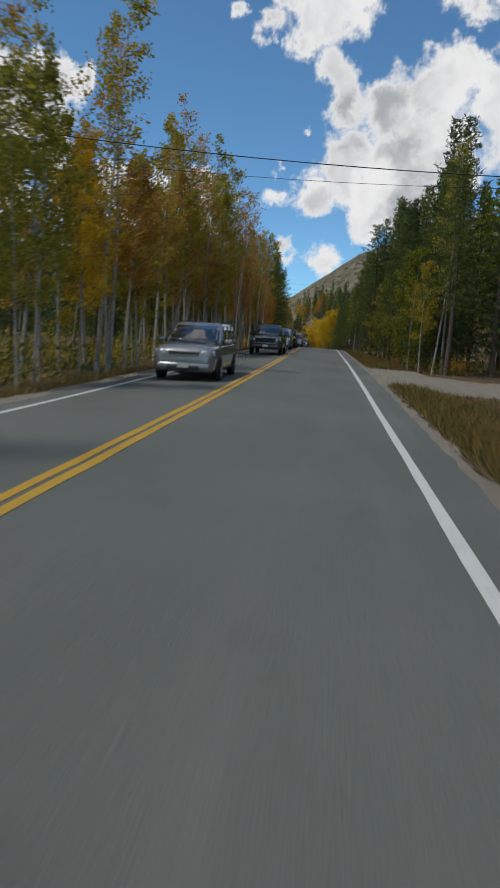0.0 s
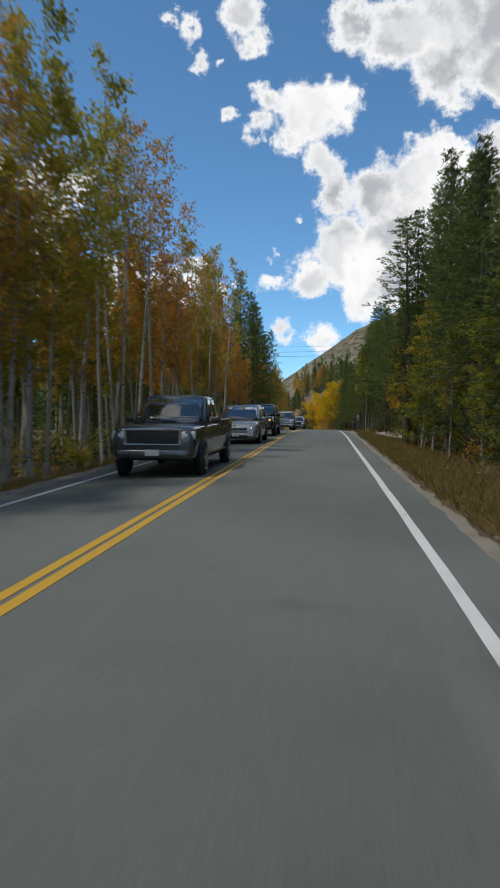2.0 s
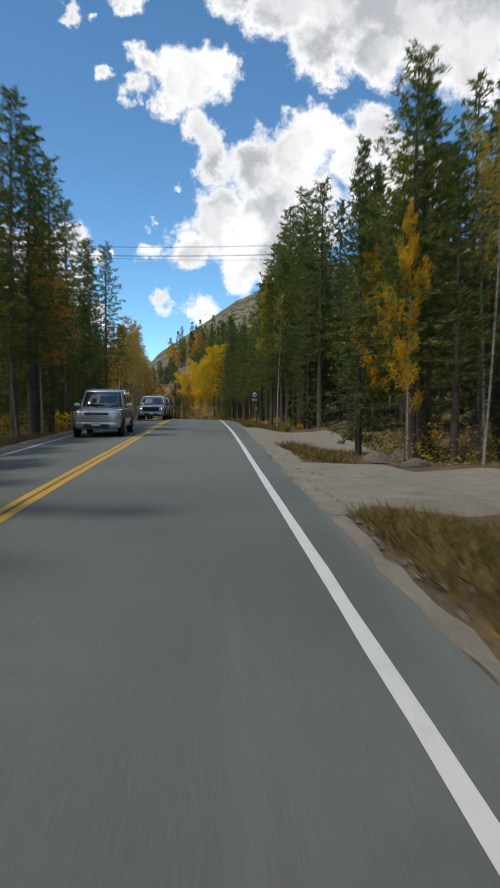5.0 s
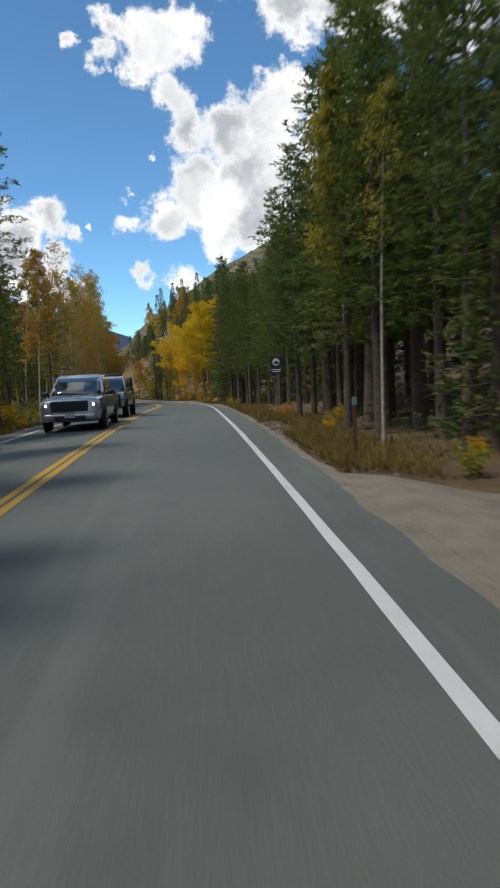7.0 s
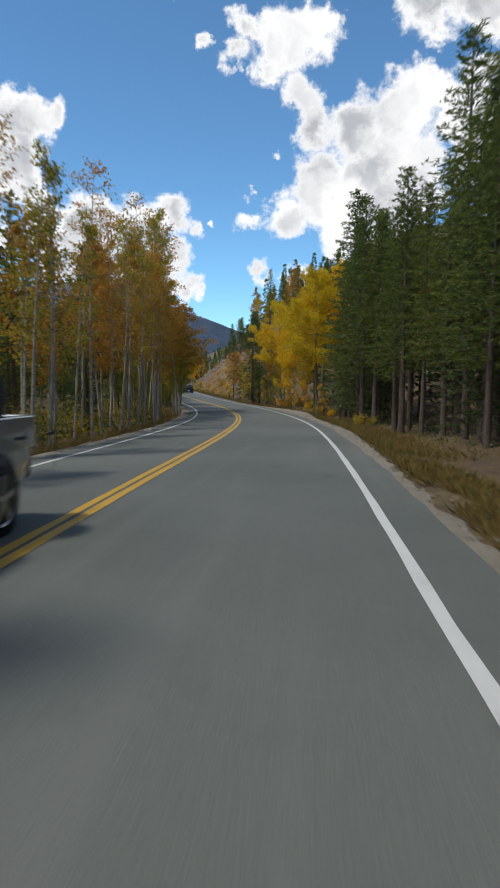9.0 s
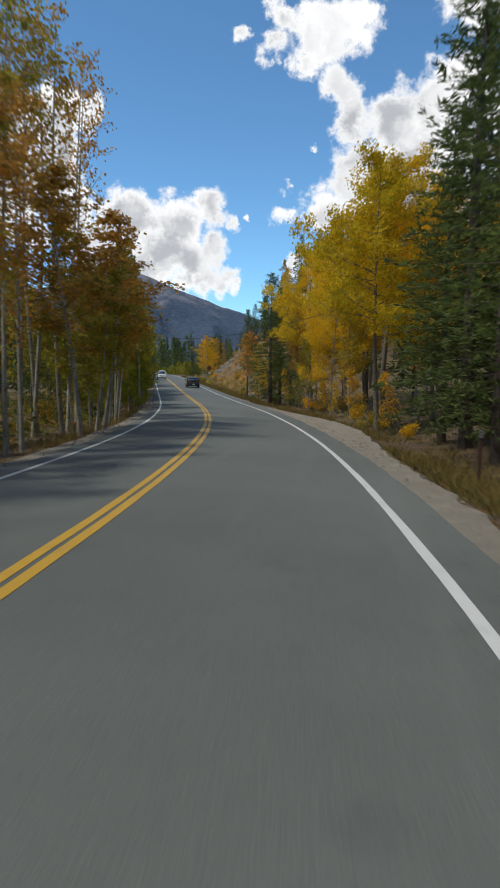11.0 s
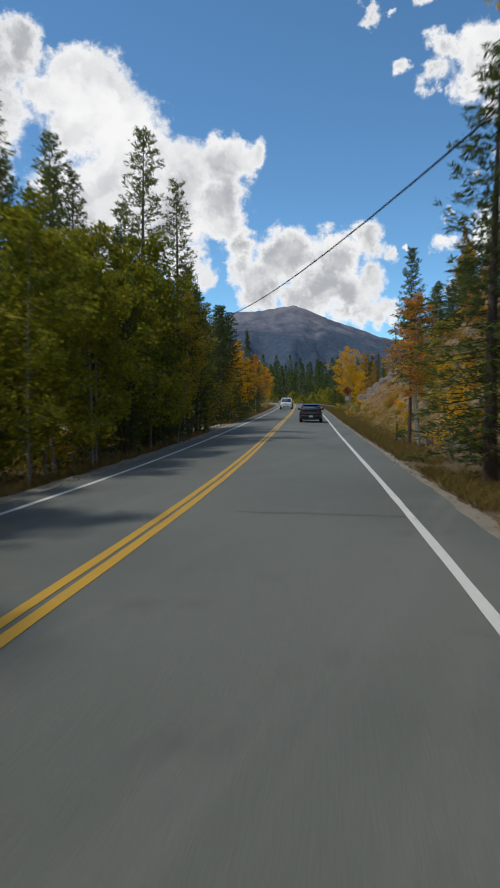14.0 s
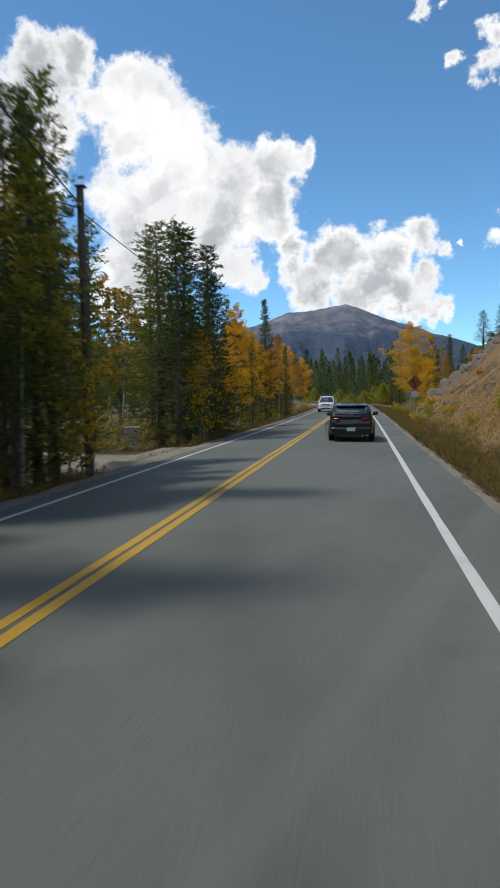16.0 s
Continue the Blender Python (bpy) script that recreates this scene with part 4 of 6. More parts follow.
plant("sparse", 174.5, -9.35, 15.8, 0, 1.0), plant("olive", 193.0, -7.8, 8.2, 0, 1.5), plant("olive", 198.5, -7.8, 7.4, 1, 1.4)
# left, 184 to 220: a close wall of green and olive aspens, pines rising behind
grove(184, 192, -10.55, -8.35, 1.5, {"green": 4, "olive": 3, "orange": 2}, 0.9, 1.08, 7.2)
grove(192, 207, -10.55, -8.35, 1.4, {"green": 5, "olive": 3}, 0.9, 1.08, 5.8)
grove(206, 219, -10.55, -8.45, 1.4, {"green": 6, "olive": 3}, 0.9, 1.12, 8.0)
grove(183, 206, -15.55, -11.05, 2.0, {"mid_olive": 5, "mid_pine": 2}, 0.9, 1.05, 6.2)
grove(206, 219, -15.55, -11.05, 2.0, {"mid_olive": 4, "mid_pine": 3}, 0.9, 1.05, 8.2)
plant("pine", 203.4, -11.95, 8.0, 2), plant("pine", 205.6, -12.55, 9.5, 0)
plant("pine", 207.6, -11.75, 11.4, 1), plant("pine", 210.8, -12.15, 11.6, 2), plant("pine", 215.6, -11.95, 12.8, 0), plant("pine", 213.5, -12.95, 11.8, 1)
plant("pine", 220.7, -9.45, 14.9, 0), plant("pine", 222.4, -14.45, 14.7, 1), plant("pine", 226.8, -9.05, 13.6, 2), plant("pine", 218.5, -12.05, 13.0, 1), plant("pine", 224.3, -11.35, 12.5, 0)
# left, 220 to 320: pines by the side road, gold aspens beyond
plant("bare", 226.0, -8.45, 9.5, 1), plant("olive", 229.5, -8.35, 7.0, 2), plant("sapling", 231.0, -8.05, 4.0, 1), plant("olive", 227.5, -9.15, 8.0, 0), plant("sapling", 233.0, -8.45, 3.5, 0), plant("pine", 233.0, -9.75, 9.4, 2, 1.1), plant("pine", 229.4, -8.45, 8.8, 0, 1.1), plant("pine", 231.8, -8.65, 7.8, 1, 1.2), plant("pine", 227.0, -8.55, 9.2, 2, 1.1)
plant("spruce", 221.6, -8.85, 6.5, 0, 1.2), plant("spruce", 225.0, -9.15, 7.0, 1, 1.3), plant("spruce", 230.6, -9.35, 6.0, 0, 1.2), plant("green", 219.6, -8.45, 6.4, 0), plant("olive", 223.6, -8.45, 4.6, 1, 1.3)
grove(213, 233, -10.6, -8.5, 1.7, {"spruce": 4, "pine": 3, "olive": 1}, 0.85, 1.15, 8.6)
grove(220, 237, -12.05, -9.15, 2.2, {"pine": 6, "spruce": 2, "olive": 1}, 0.5, 0.68)
plant("spruce", 244.6, -9.0, 9.6, 0, 1.5), plant("spruce", 247.8, -9.5, 10.8, 1, 1.7), plant("spruce", 250.5, -8.95, 9.8, 0, 1.4), plant("pine", 246.4, -10.4, 10.4, 0, 1.5), plant("spruce", 253.5, -9.35, 8.8, 0, 1.2), plant("orange", 247.0, -8.45, 5.5, 1), plant("sapling", 245.5, -8.35, 4.0, 0), plant("sapling", 251.5, -8.25, 3.6, 0)
plant("gold", 259.0, -8.95, 8.6, 1), plant("pine", 257.0, -10.55, 9.5, 2)
grove(261, 310, -11.55, -8.55, 2.3, {"gold": 5, "orange": 2, "spruce": 2}, 0.7, 0.95, 8.6)
plant("spruce", 276.2, -9.55, 11.4, 1)
grove(228, 320, -17.55, -12.05, 3.0, {"mid_pine": 6, "mid_orange": 2, "gold": 1}, 0.5, 0.72)
# right, 0 to 104: olive aspens and dark pines close to the verge
grove(34.5, 70, 3.6, 6.0, 1.9, {"olive": 2, "pine": 8, "spruce": 5}, 0.88, 1.05, 13.0)
grove(36, 72, 3.4, 5.2, 2.8, {"olive": 4, "green": 2}, 0.8, 1.1, 6.0)
grove(33, 72, 6.0, 11.0, 1.8, {"mid_pine": 8, "mid_olive": 2}, 0.9, 1.08, 13.8)
plant("pine", 63.9, 2.9, 12.0, 0, 1.35), plant("olive", 62.2, 3.5, 7.4, 1, 1.2), plant("olive", 60.6, 3.8, 6.6, 0, 1.2), plant("green", 65.0, 3.7, 5.4, 0), plant("spruce", 43.0, 5.4, 14.5, 0), plant("spruce", 45.9, 6.2, 14.0, 1), plant("pine", 67.2, 5.0, 14.5, 0), plant("pine", 69.8, 5.2, 13.5, 2, 1.2), plant("pine", 72.4, 5.6, 12.5, 0, 1.2)
plant("sparse", 70.6, 5.4, 10.6, 0), plant("gold", 71.9, 5.6, 9.8, 1, 0.6), plant("bare", 87.0, 7.4, 10.4, 1)
grove(-8, 19, 6.0, 11.0, 2.4, {"mid_olive": 4, "bare": 2, "mid_pine": 2}, 0.8, 1.0)
plant("olive", 15.5, 5.2, 12.5, 2), plant("bare", 11.6, 5.4, 13.0, 1), plant("bare", 38.2, 4.6, 12.6, 1), plant("sparse", 39.0, 5.2, 12.2, 1)
grove(85, 91, 4.0, 6.4, 1.5, {"pine": 5, "spruce": 2}, 0.9, 1.08, 10.4)
grove(79, 106, 6.6, 10.5, 1.5, {"mid_pine": 9, "mid_olive": 1}, 0.9, 1.08, 13.0)
plant("bare", 85.6, 6.8, 10.2, 1, 0.7), plant("gold", 86.4, 4.8, 8.0, 1, 0.5), plant("sparse", 88.4, 7.8, 9.8, 0), plant("pine", 87.4, 5.2, 12.6, 0, 1.15), plant("gold", 89.6, 4.5, 7.0, 0, 0.5)
# right, 104 to 175: tall pines up the slope, a few thin aspens in front
grove(104, 136, 3.3, 6.0, 1.7, {"pine": 8, "spruce": 2}, 0.88, 1.08, 12.4)
grove(136, 170, 4.2, 6.2, 1.8, {"pine": 8, "spruce": 2}, 0.88, 1.08, 12.4)
grove(100, 170, 6.4, 10.5, 2.1, {"mid_pine": 10}, 0.85, 1.08, 14.2)
grove(97, 170, 11, 17, 2.6, {"far_pine": 8, "far_aspen": 1}, 0.85, 1.1)
plant("pine", 113.4, 5.6, 16.4, 0, 1.3), plant("pine", 116.6, 4.9, 15.6, 1, 1.35), plant("pine", 119.8, 5.4, 16.0, 2, 1.35), plant("pine", 123.2, 4.8, 15.0, 0, 1.3), plant("bare", 109.8, 3.4, 9.0, 1), plant("olive", 113.6, 3.5, 9.6, 2), plant("pine", 152.7, 6.9, 17.5, 2), plant("pine", 168.3, 6.5, 15.5, 1), plant("pine", 162.5, 4.0, 14.0, 0), plant("spruce", 165.8, 4.4, 13.0, 0), plant("spruce", 169.8, 4.9, 15.8, 0, 1.15), plant("spruce", 171.8, 5.6, 15.0, 1, 1.3), plant("pine", 172.6, 5.0, 12.0, 0, 1.3)
# right, 175 to 205: broad golden aspens
plant("tall_gold", 179.2, 4.2, 12.0, 0, 1.05), plant("tall_gold", 183.2, 5.4, 13.2, 0, 1.1), plant("tall_gold", 186.6, 6.6, 12.6, 1), plant("gold", 184.8, 8.4, 12.0, 1, 1.1), plant("olive", 188.4, 5.0, 9.0, 1, 1.2)
plant("broad", 191.5, 4.6, 9.6, 0), plant("tall_gold", 194.4, 6.4, 11.4, 1), plant("tall_gold", 199.2, 5.0, 11.6, 0, 1.1), plant("broad", 203.0, 6.2, 9.4, 1), plant("olive", 196.6, 4.2, 5.6, 1), plant("orange", 201.2, 4.4, 7.0, 0)
grove(174, 205, 7.4, 13.0, 2.4, {"tall_gold": 5, "mid_olive": 1, "mid_pine": 3}, 0.75, 0.95)
grove(172, 207, 3.6, 5.0, 5.5, {"sapling": 1}, 0.4, 0.8)
# right, 208 to 240: dark pines, rust aspens
plant("spruce", 207.8, 3.2, 11.2, 0, 1.3), plant("pine", 205.8, 4.6, 9.6, 0, 1.35), plant("pine", 208.4, 4.2, 9.4, 1, 1.3), plant("spruce", 203.4, 4.6, 9.0, 0, 1.2), plant("pine", 223.2, 3.3, 10.4, 1, 0.9), plant("orange", 221.4, 3.5, 7.4, 1, 1.4), plant("orange", 224.6, 3.9, 7.0, 0, 1.4), plant("olive", 219.2, 4.2, 6.4, 1, 1.4), plant("orange", 226.8, 4.8, 4.8, 1, 1.5), plant("orange", 217.0, 5.6, 6.6, 0, 1.3), plant("gold", 213.6, 4.0, 4.2, 1, 1.1)
for s, u, h in ((278, 12.5, 6.4), (274, 14.0, 7.0), (283, 10.4, 3.8), (270, 13.2, 6.0), (265, 15.0, 7.0), (280, 14.6, 6.0), (286, 9.0, 2.8), (260, 14.0, 6.4), (254, 13.0, 6.8), (275.5, 11.4, 4.2)):
    plant("pine", s, u, h, None, 1.6)
for s, u, h in ((262, 12.8, 5.2), (258, 12.4, 5.8), (266.5, 12.4, 4.6), (271.5, 11.8, 4.0), (254.5, 13.4, 6.0), (264, 14.4, 5.6), (276.5, 10.8, 3.2)):
    plant("spruce", s, u, h, None, 2.0)
plant("green", 213.2, 5.0, 5.0, 1), plant("sapling", 214.7, 3.6, 3.4, 0), plant("olive", 210.8, 7.4, 7.2, 0)
# right, beyond the cut
for s, u, h in ((253, 19, 7.5), (261, 21, 8.5), (271, 20, 7.0), (280, 19, 8.0), (247, 22, 7.0), (240, 20, 8.0), (290, 14, 6.5)):
    plant("pine", s, u, h, None, 1.3)
plant("gold", 286.5, 4.0, 8.6, 0, 1.3), plant("gold", 293.9, 5.0, 7.8, 1, 1.25), plant("gold", 300.7, 7.0, 6.0, 0, 1.2), plant("orange", 294.0, 8.5, 5.5, 1, 1.3)
grove(222, 300, 17.5, 24, 2.2, {"pine": 5, "spruce": 3, "gold": 2, "orange": 2}, 0.55, 0.75)
grove(222, 300, 24, 34, 3.0, {"far_pine": 5, "far_aspen": 3}, 0.6, 0.8)
grove(302, 338, 4.5, 12, 3.0, {"gold": 3, "orange": 3, "spruce": 2}, 0.5, 0.8)
# deeper rows
grove(-10, 34, -22.55, -16.55, 2.6, {"far_pine": 3, "far_aspen": 5}, 0.8, 1.0, 9.0)
grove(34, 80, -22.55, -15.55, 2.6, {"far_pine": 4, "far_aspen": 5}, 0.8, 1.05, 9.5)
grove(80, 126, -22.55, -15.55, 2.6, {"far_pine": 5, "far_aspen": 4}, 0.8, 1.05)
grove(126, 319, -22.55, -16.55, 2.9, {"far_pine": 5, "far_aspen": 3}, 0.65, 0.9)
grove(-10, 92, 11, 18, 2.6, {"far_pine": 6, "far_aspen": 3}, 0.8, 1.05)
grove(170, 224, 13, 22, 3.2, {"far_pine": 5, "far_aspen": 3}, 0.6, 0.85)

grove(38, 75, -18.55, -13.55, 2.4, {"mid_olive": 4, "mid_orange": 3, "mid_pine": 1}, 0.8, 1.05, 10.0)

WORDS = {"far_aspen": "aspens deeper in the wood, rust and olive", "far_pine": "dark pines deeper in the wood", "mid_orange": "rust leaved aspens crowded behind the front row", "mid_olive": "olive leaved aspens crowded behind the front row"}
for (kind, paint), (lots, faces, _) in DEEP.items():
    me = bpy.data.meshes.new("inner_wood")
    me.from_pydata(np.concatenate(lots).tolist(), [], faces)
    me.materials.append(bpy.data.materials[paint])
    tagged(new("inner_wood", me), WORDS[kind], "woods", kind="stuff")
for kind in JOINED:
    for proto in KINDS[kind]:
        for piece in list(proto.children):
            bpy.data.objects.remove(piece)
        bpy.data.objects.remove(proto)


# ---- woods behind, undergrowth, grass ----
def far_woods(name, spots, leaf, needles, words, seed, wide=1.5, leaf_size=1.0):
    """Trees too far off or too hidden to tell apart."""
    rnd = np.random.RandomState(seed)
    at, along, size = [], [], []
    for s, u, tall in spots:
        p = road(s, u)
        z = ground_z(s, max(-240, min(240, u)))
        k = rnd.uniform(0.05, 1.0, needles)
        r = wide * (1 - k) ** 0.8 * rnd.uniform(0.3, 1.1, needles) + 0.15
        a = rnd.uniform(0, 6.28, needles)
        at.append(np.stack([p.x + r * np.cos(a), p.y + r * np.sin(a), z + tall * k], 1))
        along.append(np.stack([np.cos(a), np.sin(a), rnd.uniform(-0.6, 0.5, needles)], 1))
        size.append(leaf_size * rnd.uniform(0.7, 1.5, needles))
    corners, faces = rhombs(np.concatenate(at), np.concatenate(along), np.concatenate(size), 0.5 * np.concatenate(size), rnd)
    return tagged(leafy(name, corners, faces, LEAF[leaf], None), words, "woods", kind="stuff")


rw = random.Random(8)
far_woods("far_woods", [(rw.uniform(-20, 330), rw.uniform(-70, -24), rw.uniform(9, 14)) for _ in range(420)], "spruce", 260, "dark conifer wood behind the roadside trees", 1, 1.7, 0.6)
far_woods("far_woods", [(rw.uniform(-20, 330), rw.uniform(20, 80), rw.uniform(9, 14)) for _ in range(420)], "pine", 300, "dark conifer wood behind the roadside trees", 2, 1.7, 0.5)
far_woods("far_woods", [(rw.uniform(388, 430), rw.uniform(-60, 60), rw.uniform(9, 15)) for _ in range(150)], "spruce", 420, "dark conifers at the far bend of the road", 3, 1.9, 0.6)
far_woods("far_woods", [(rw.uniform(350, 372), rw.uniform(-6, 22), rw.uniform(2, 4.5)) for _ in range(26)], "olive", 700, "low yellowing thicket at the far bend", 4, 2.2, 0.4)
far_woods("far_woods", [(rw.uniform(300, 420), rw.uniform(18, 120), rw.uniform(7, 13)) for _ in range(160)], "pine", 300, "conifers on the far slope", 5, 1.7, 0.5)


def tuft_field(name, count, place, material_, words, category, tall=(0.25, 0.6), wide=0.025, seed=1, lean=0.35):
    rnd = np.random.RandomState(seed)
    at, way, long_ = [], [], []
    while len(at) < count:
        s, u = place(rnd)
        if not clear(s, u) and (u > 1.0 or u < -8.0):
            continue
        p = road(s, u)
        h = rnd.uniform(*tall)
        d = np.array([rnd.normal() * lean, rnd.normal() * lean, 1.0])
        at.append(np.array([p.x, p.y, ground_z(s, u) - 0.03]) + d * h / 2)
        way.append(d)
        long_.append(h * 1.15)
    corners, faces = rhombs(np.array(at), np.array(way), np.array(long_), np.full(count, wide) * rnd.uniform(0.7, 1.8, count), rnd)
    return tagged(leafy(name, corners, faces, material_, None), words, category, kind="stuff")


def verge_right(rnd):
    while True:
        s, u = rnd.uniform(-2, 330), 1.0 + abs(rnd.normal()) * 1.5
        if noise.noise((s * 0.25, u * 0.5, 0.7)) > (-0.8 if s < 72 else -0.4) + (0.3 if u > 3.5 and s > 72 and not 122 < s < 142 else 0) and u > bulge(s) + 0.08 and u < 8:
            return s, u


def verge_left(rnd):
    while True:
        s, u = rnd.uniform(-2, 330), -7.85 - abs(rnd.normal()) * 0.9
        if noise.noise((s * 0.25, u * 0.5, 2.7)) > -0.3 and u > -13:
            return s, u


tuft_field("dry_grass", 150000, verge_right, GRASS, "golden brown dry grass on the verge", "grass", (0.08, 0.34), 0.012, 1, 0.55)
tuft_field("dry_grass", 36000, verge_left, GRASS, "golden brown dry grass on the verge", "grass", (0.12, 0.4), 0.014, 2, 0.5)
tuft_field("green_grass", 42000, verge_right, VERGE_GREEN, "olive green grass and weeds among the dry grass", "grass", (0.08, 0.30), 0.016, 6, 0.7)
tuft_field("red_weeds", 16000, verge_right, VERGE_RED, "low reddish brown weeds on the verge", "weeds", (0.06, 0.24), 0.02, 7, 0.9)
tuft_field("slope_grass", 90000, lambda r: (r.uniform(222, 306), r.uniform(2.8, 18)), SLOPE_GRASS, "dry orange brown grass on the road cut", "grass", (0.06, 0.24), 0.016, 3, 0.6)
tuft_field("leaf_litter", 9000, lambda r: (r.uniform(0, 320), 1.2 + abs(r.normal()) * 3.5), LITTER, "fallen yellow and brown leaves", "litter", (0.04, 0.09), 0.06, 4, 3.0)
tuft_field("leaf_litter", 5000, lambda r: (r.uniform(0, 320), -7.45 - abs(r.normal()) * 2.0), LITTER, "fallen yellow and brown leaves", "litter", (0.04, 0.09), 0.06, 5, 3.0)


def undergrowth(name, count, place, leaf, words, seed, big=1.0):
    """Low shrubs, shoots and dead twigs that fill the wood's floor, too tangled to tell apart."""
    rnd = np.random.RandomState(seed)
    at = []
    while len(at) < count:
        s, u = place(rnd)
        if not clear(s, u):
            continue
        p, z, tall = road(s, u), ground_z(s, u), rnd.uniform(0.3, 1.7) * (0.6 + 0.8 * max(0.0, noise.noise((s * 0.4, u * 0.4, 6.0)) + 0.4))
        for _ in range(14):
            at.append((p.x + rnd.normal() * 0.35, p.y + rnd.normal() * 0.35, z + tall * rnd.uniform(0.05, 1.0)))
    at = np.array(at)
    way = rnd.normal(size=at.shape) + np.array([0, 0, 0.8])
    corners, faces = rhombs(at, way, big * rnd.uniform(0.12, 0.34, len(at)), big * rnd.uniform(0.05, 0.13, len(at)), rnd)
    tagged(leafy(name, corners, faces, LEAF[leaf], None), words, "undergrowth", kind="stuff")


edge_left = lambda r: (r.uniform(-4, 325), -9.6 - abs(r.normal()) * 4.5)
edge_right = lambda r: (r.uniform(30, 225), 4.2 + abs(r.normal()) * 3.5)
undergrowth("undergrowth", 42000, edge_left, "olive", "tangled olive undergrowth at the wood's edge", 21, 0.75)
undergrowth("undergrowth", 26000, edge_left, "spruce", "tangled dark green undergrowth in the wood", 22)
undergrowth("undergrowth", 15000, edge_left, "orange", "tangled rusty undergrowth at the wood's edge", 23, 0.6)
undergrowth("undergrowth", 12000, lambda r: (r.uniform(30, 95), 4.4 + abs(r.normal()) * 4), "olive", "tangled olive undergrowth at the wood's edge", 24, 0.5)
undergrowth("undergrowth", 12000, edge_right, "spruce", "tangled dark green undergrowth in the wood", 25, 0.6)
undergrowth("brush", 3600, lambda r: (r.uniform(226, 284), 3.1 + abs(r.normal()) * 0.9), "olive", "olive and yellow brush at the foot of the bank", 26, 0.45)
undergrowth("brush", 3600, lambda r: (r.uniform(226, 262), 3.6 + abs(r.normal()) * 1.6), "orange", "rust coloured brush at the foot of the bank", 27, 0.45)


def bush(seed, leaf, words, leaves=600):
    rnd = np.random.RandomState(seed)
    thing = tagged(new("bush"), words, "bush", "bushes on the verge")
    stems = []
    at = []
    for i in range(9):
        a, l = rnd.uniform(0, 6.28), rnd.uniform(0.5, 1.0)
        end = np.array([math.cos(a) * 0.45 * l, math.sin(a) * 0.45 * l, l])
        stems.append(tube([np.array([0, 0, -0.1]), end * 0.5 + rnd.normal(size=3) * 0.05, end], [0.014, 0.009, 0.003], 4))
        at.append(end * rnd.uniform(0.35, 1.05, (leaves // 9, 1)) + rnd.normal(size=(leaves // 9, 3)) * 0.12)
    tagged(raw("stemwork", *join(stems), TWIG, thing), kind="stuff")
    at = np.concatenate(at)
    corners, faces = rhombs(at, rnd.normal(size=at.shape), 0.10 * rnd.uniform(0.6, 1.4, len(at)), 0.07 * rnd.uniform(0.6, 1.4, len(at)), rnd)
    leafy("foliage", corners, faces, LEAF[leaf], thing)
    return thing


BUSHES = [bush(1, "gold", "low yellow leaved bush on the verge"), bush(2, "olive", "low olive green bush on the verge"), bush(3, "orange", "low rusty red bush on the verge")]
fresh = set()
rb = random.Random(12)
for s, u, which, size in ([(rb.uniform(104, 135), rb.uniform(2.6, 4.6), rb.choice((0, 0, 1, 2)), rb.uniform(0.35, 0.7)) for _ in range(9)]
                          + [(rb.uniform(160, 250), rb.uniform(3.4, 6.5), rb.choice((0, 1, 1, 2)), rb.uniform(0.5, 1.1)) for _ in range(24)]
                          + [(rb.uniform(228, 330), rb.uniform(2.8, 5), rb.choice((0, 1, 1)), rb.uniform(0.35, 0.9)) for _ in range(26)]
                          + [(rb.uniform(218, 300), rb.uniform(4.5, 16), rb.choice((1, 2, 2)), rb.uniform(0.4, 1.0)) for _ in range(26)]
                          + [(rb.uniform(0, 330), rb.uniform(-12, -9), rb.choice((0, 1, 2)), rb.uniform(0.5, 1.2)) for _ in range(60)]
                          + [(rb.uniform(0, 95), rb.uniform(3.2, 8), rb.choice((1, 2, 2)), rb.uniform(0.5, 1.0)) for _ in range(24)]):
    if not clear(s, u):
        continue
    m = stand(s, u, rb.uniform(0, 360))
    if which in fresh:
        one = copy_thing(BUSHES[which], m)
    else:
        fresh.add(which)
        one = BUSHES[which]
        one.matrix_basis = m
    one.scale = (size * 1.15, size * 1.15, size)


# ---- vehicles ----
def loft(stations, ring):
    """Skins rings of points; stations: a tuple of numbers each, ring(*station) its points."""
    rings = [ring(*st) for st in stations]
    w = len(rings[0])
    verts = [p for r in rings for p in r]
    faces = [(i * w + j, i * w + (j + 1) % w, (i + 1) * w + (j + 1) % w, (i + 1) * w + j) for i in range(len(rings) - 1) for j in range(w)]
    faces += [tuple(reversed(range(w))), tuple(range((len(rings) - 1) * w, len(rings) * w))]
    return verts, faces


def body_ring(y, half, low, high):
    """A cross-section of the lower body: tucked sills, bulging sides, rounded shoulders, an arched top."""
    d = high - low
    side = [(0.80, low), (0.93, low + 0.03), (0.975, low + 0.16 * d), (0.995, low + 0.36 * d), (1.0, low + 0.55 * d), (0.988, low + 0.76 * d), (0.965, high - 0.075), (0.925, high - 0.028), (0.85, high), (0.6, high + 0.022), (0.25, high + 0.034)]
    right = [(half * a, y, z) for a, z in side]
    return right + [(-x, y_, z) for x, y_, z in reversed(right)]


def cabin(h, belt, top, c0, c1, t0, t1):
    """Functions for the greenhouse's width and its back and front edge at the share v of its height, and its height there."""
    return (lambda v: h * (0.935 - 0.155 * v ** 1.35), lambda v: c0 + (t0 - c0) * v ** 1.5, lambda v: c1 + (t1 - c1) * v ** 1.04, lambda v: belt - 0.05 + (top - belt + 0.05) * v)


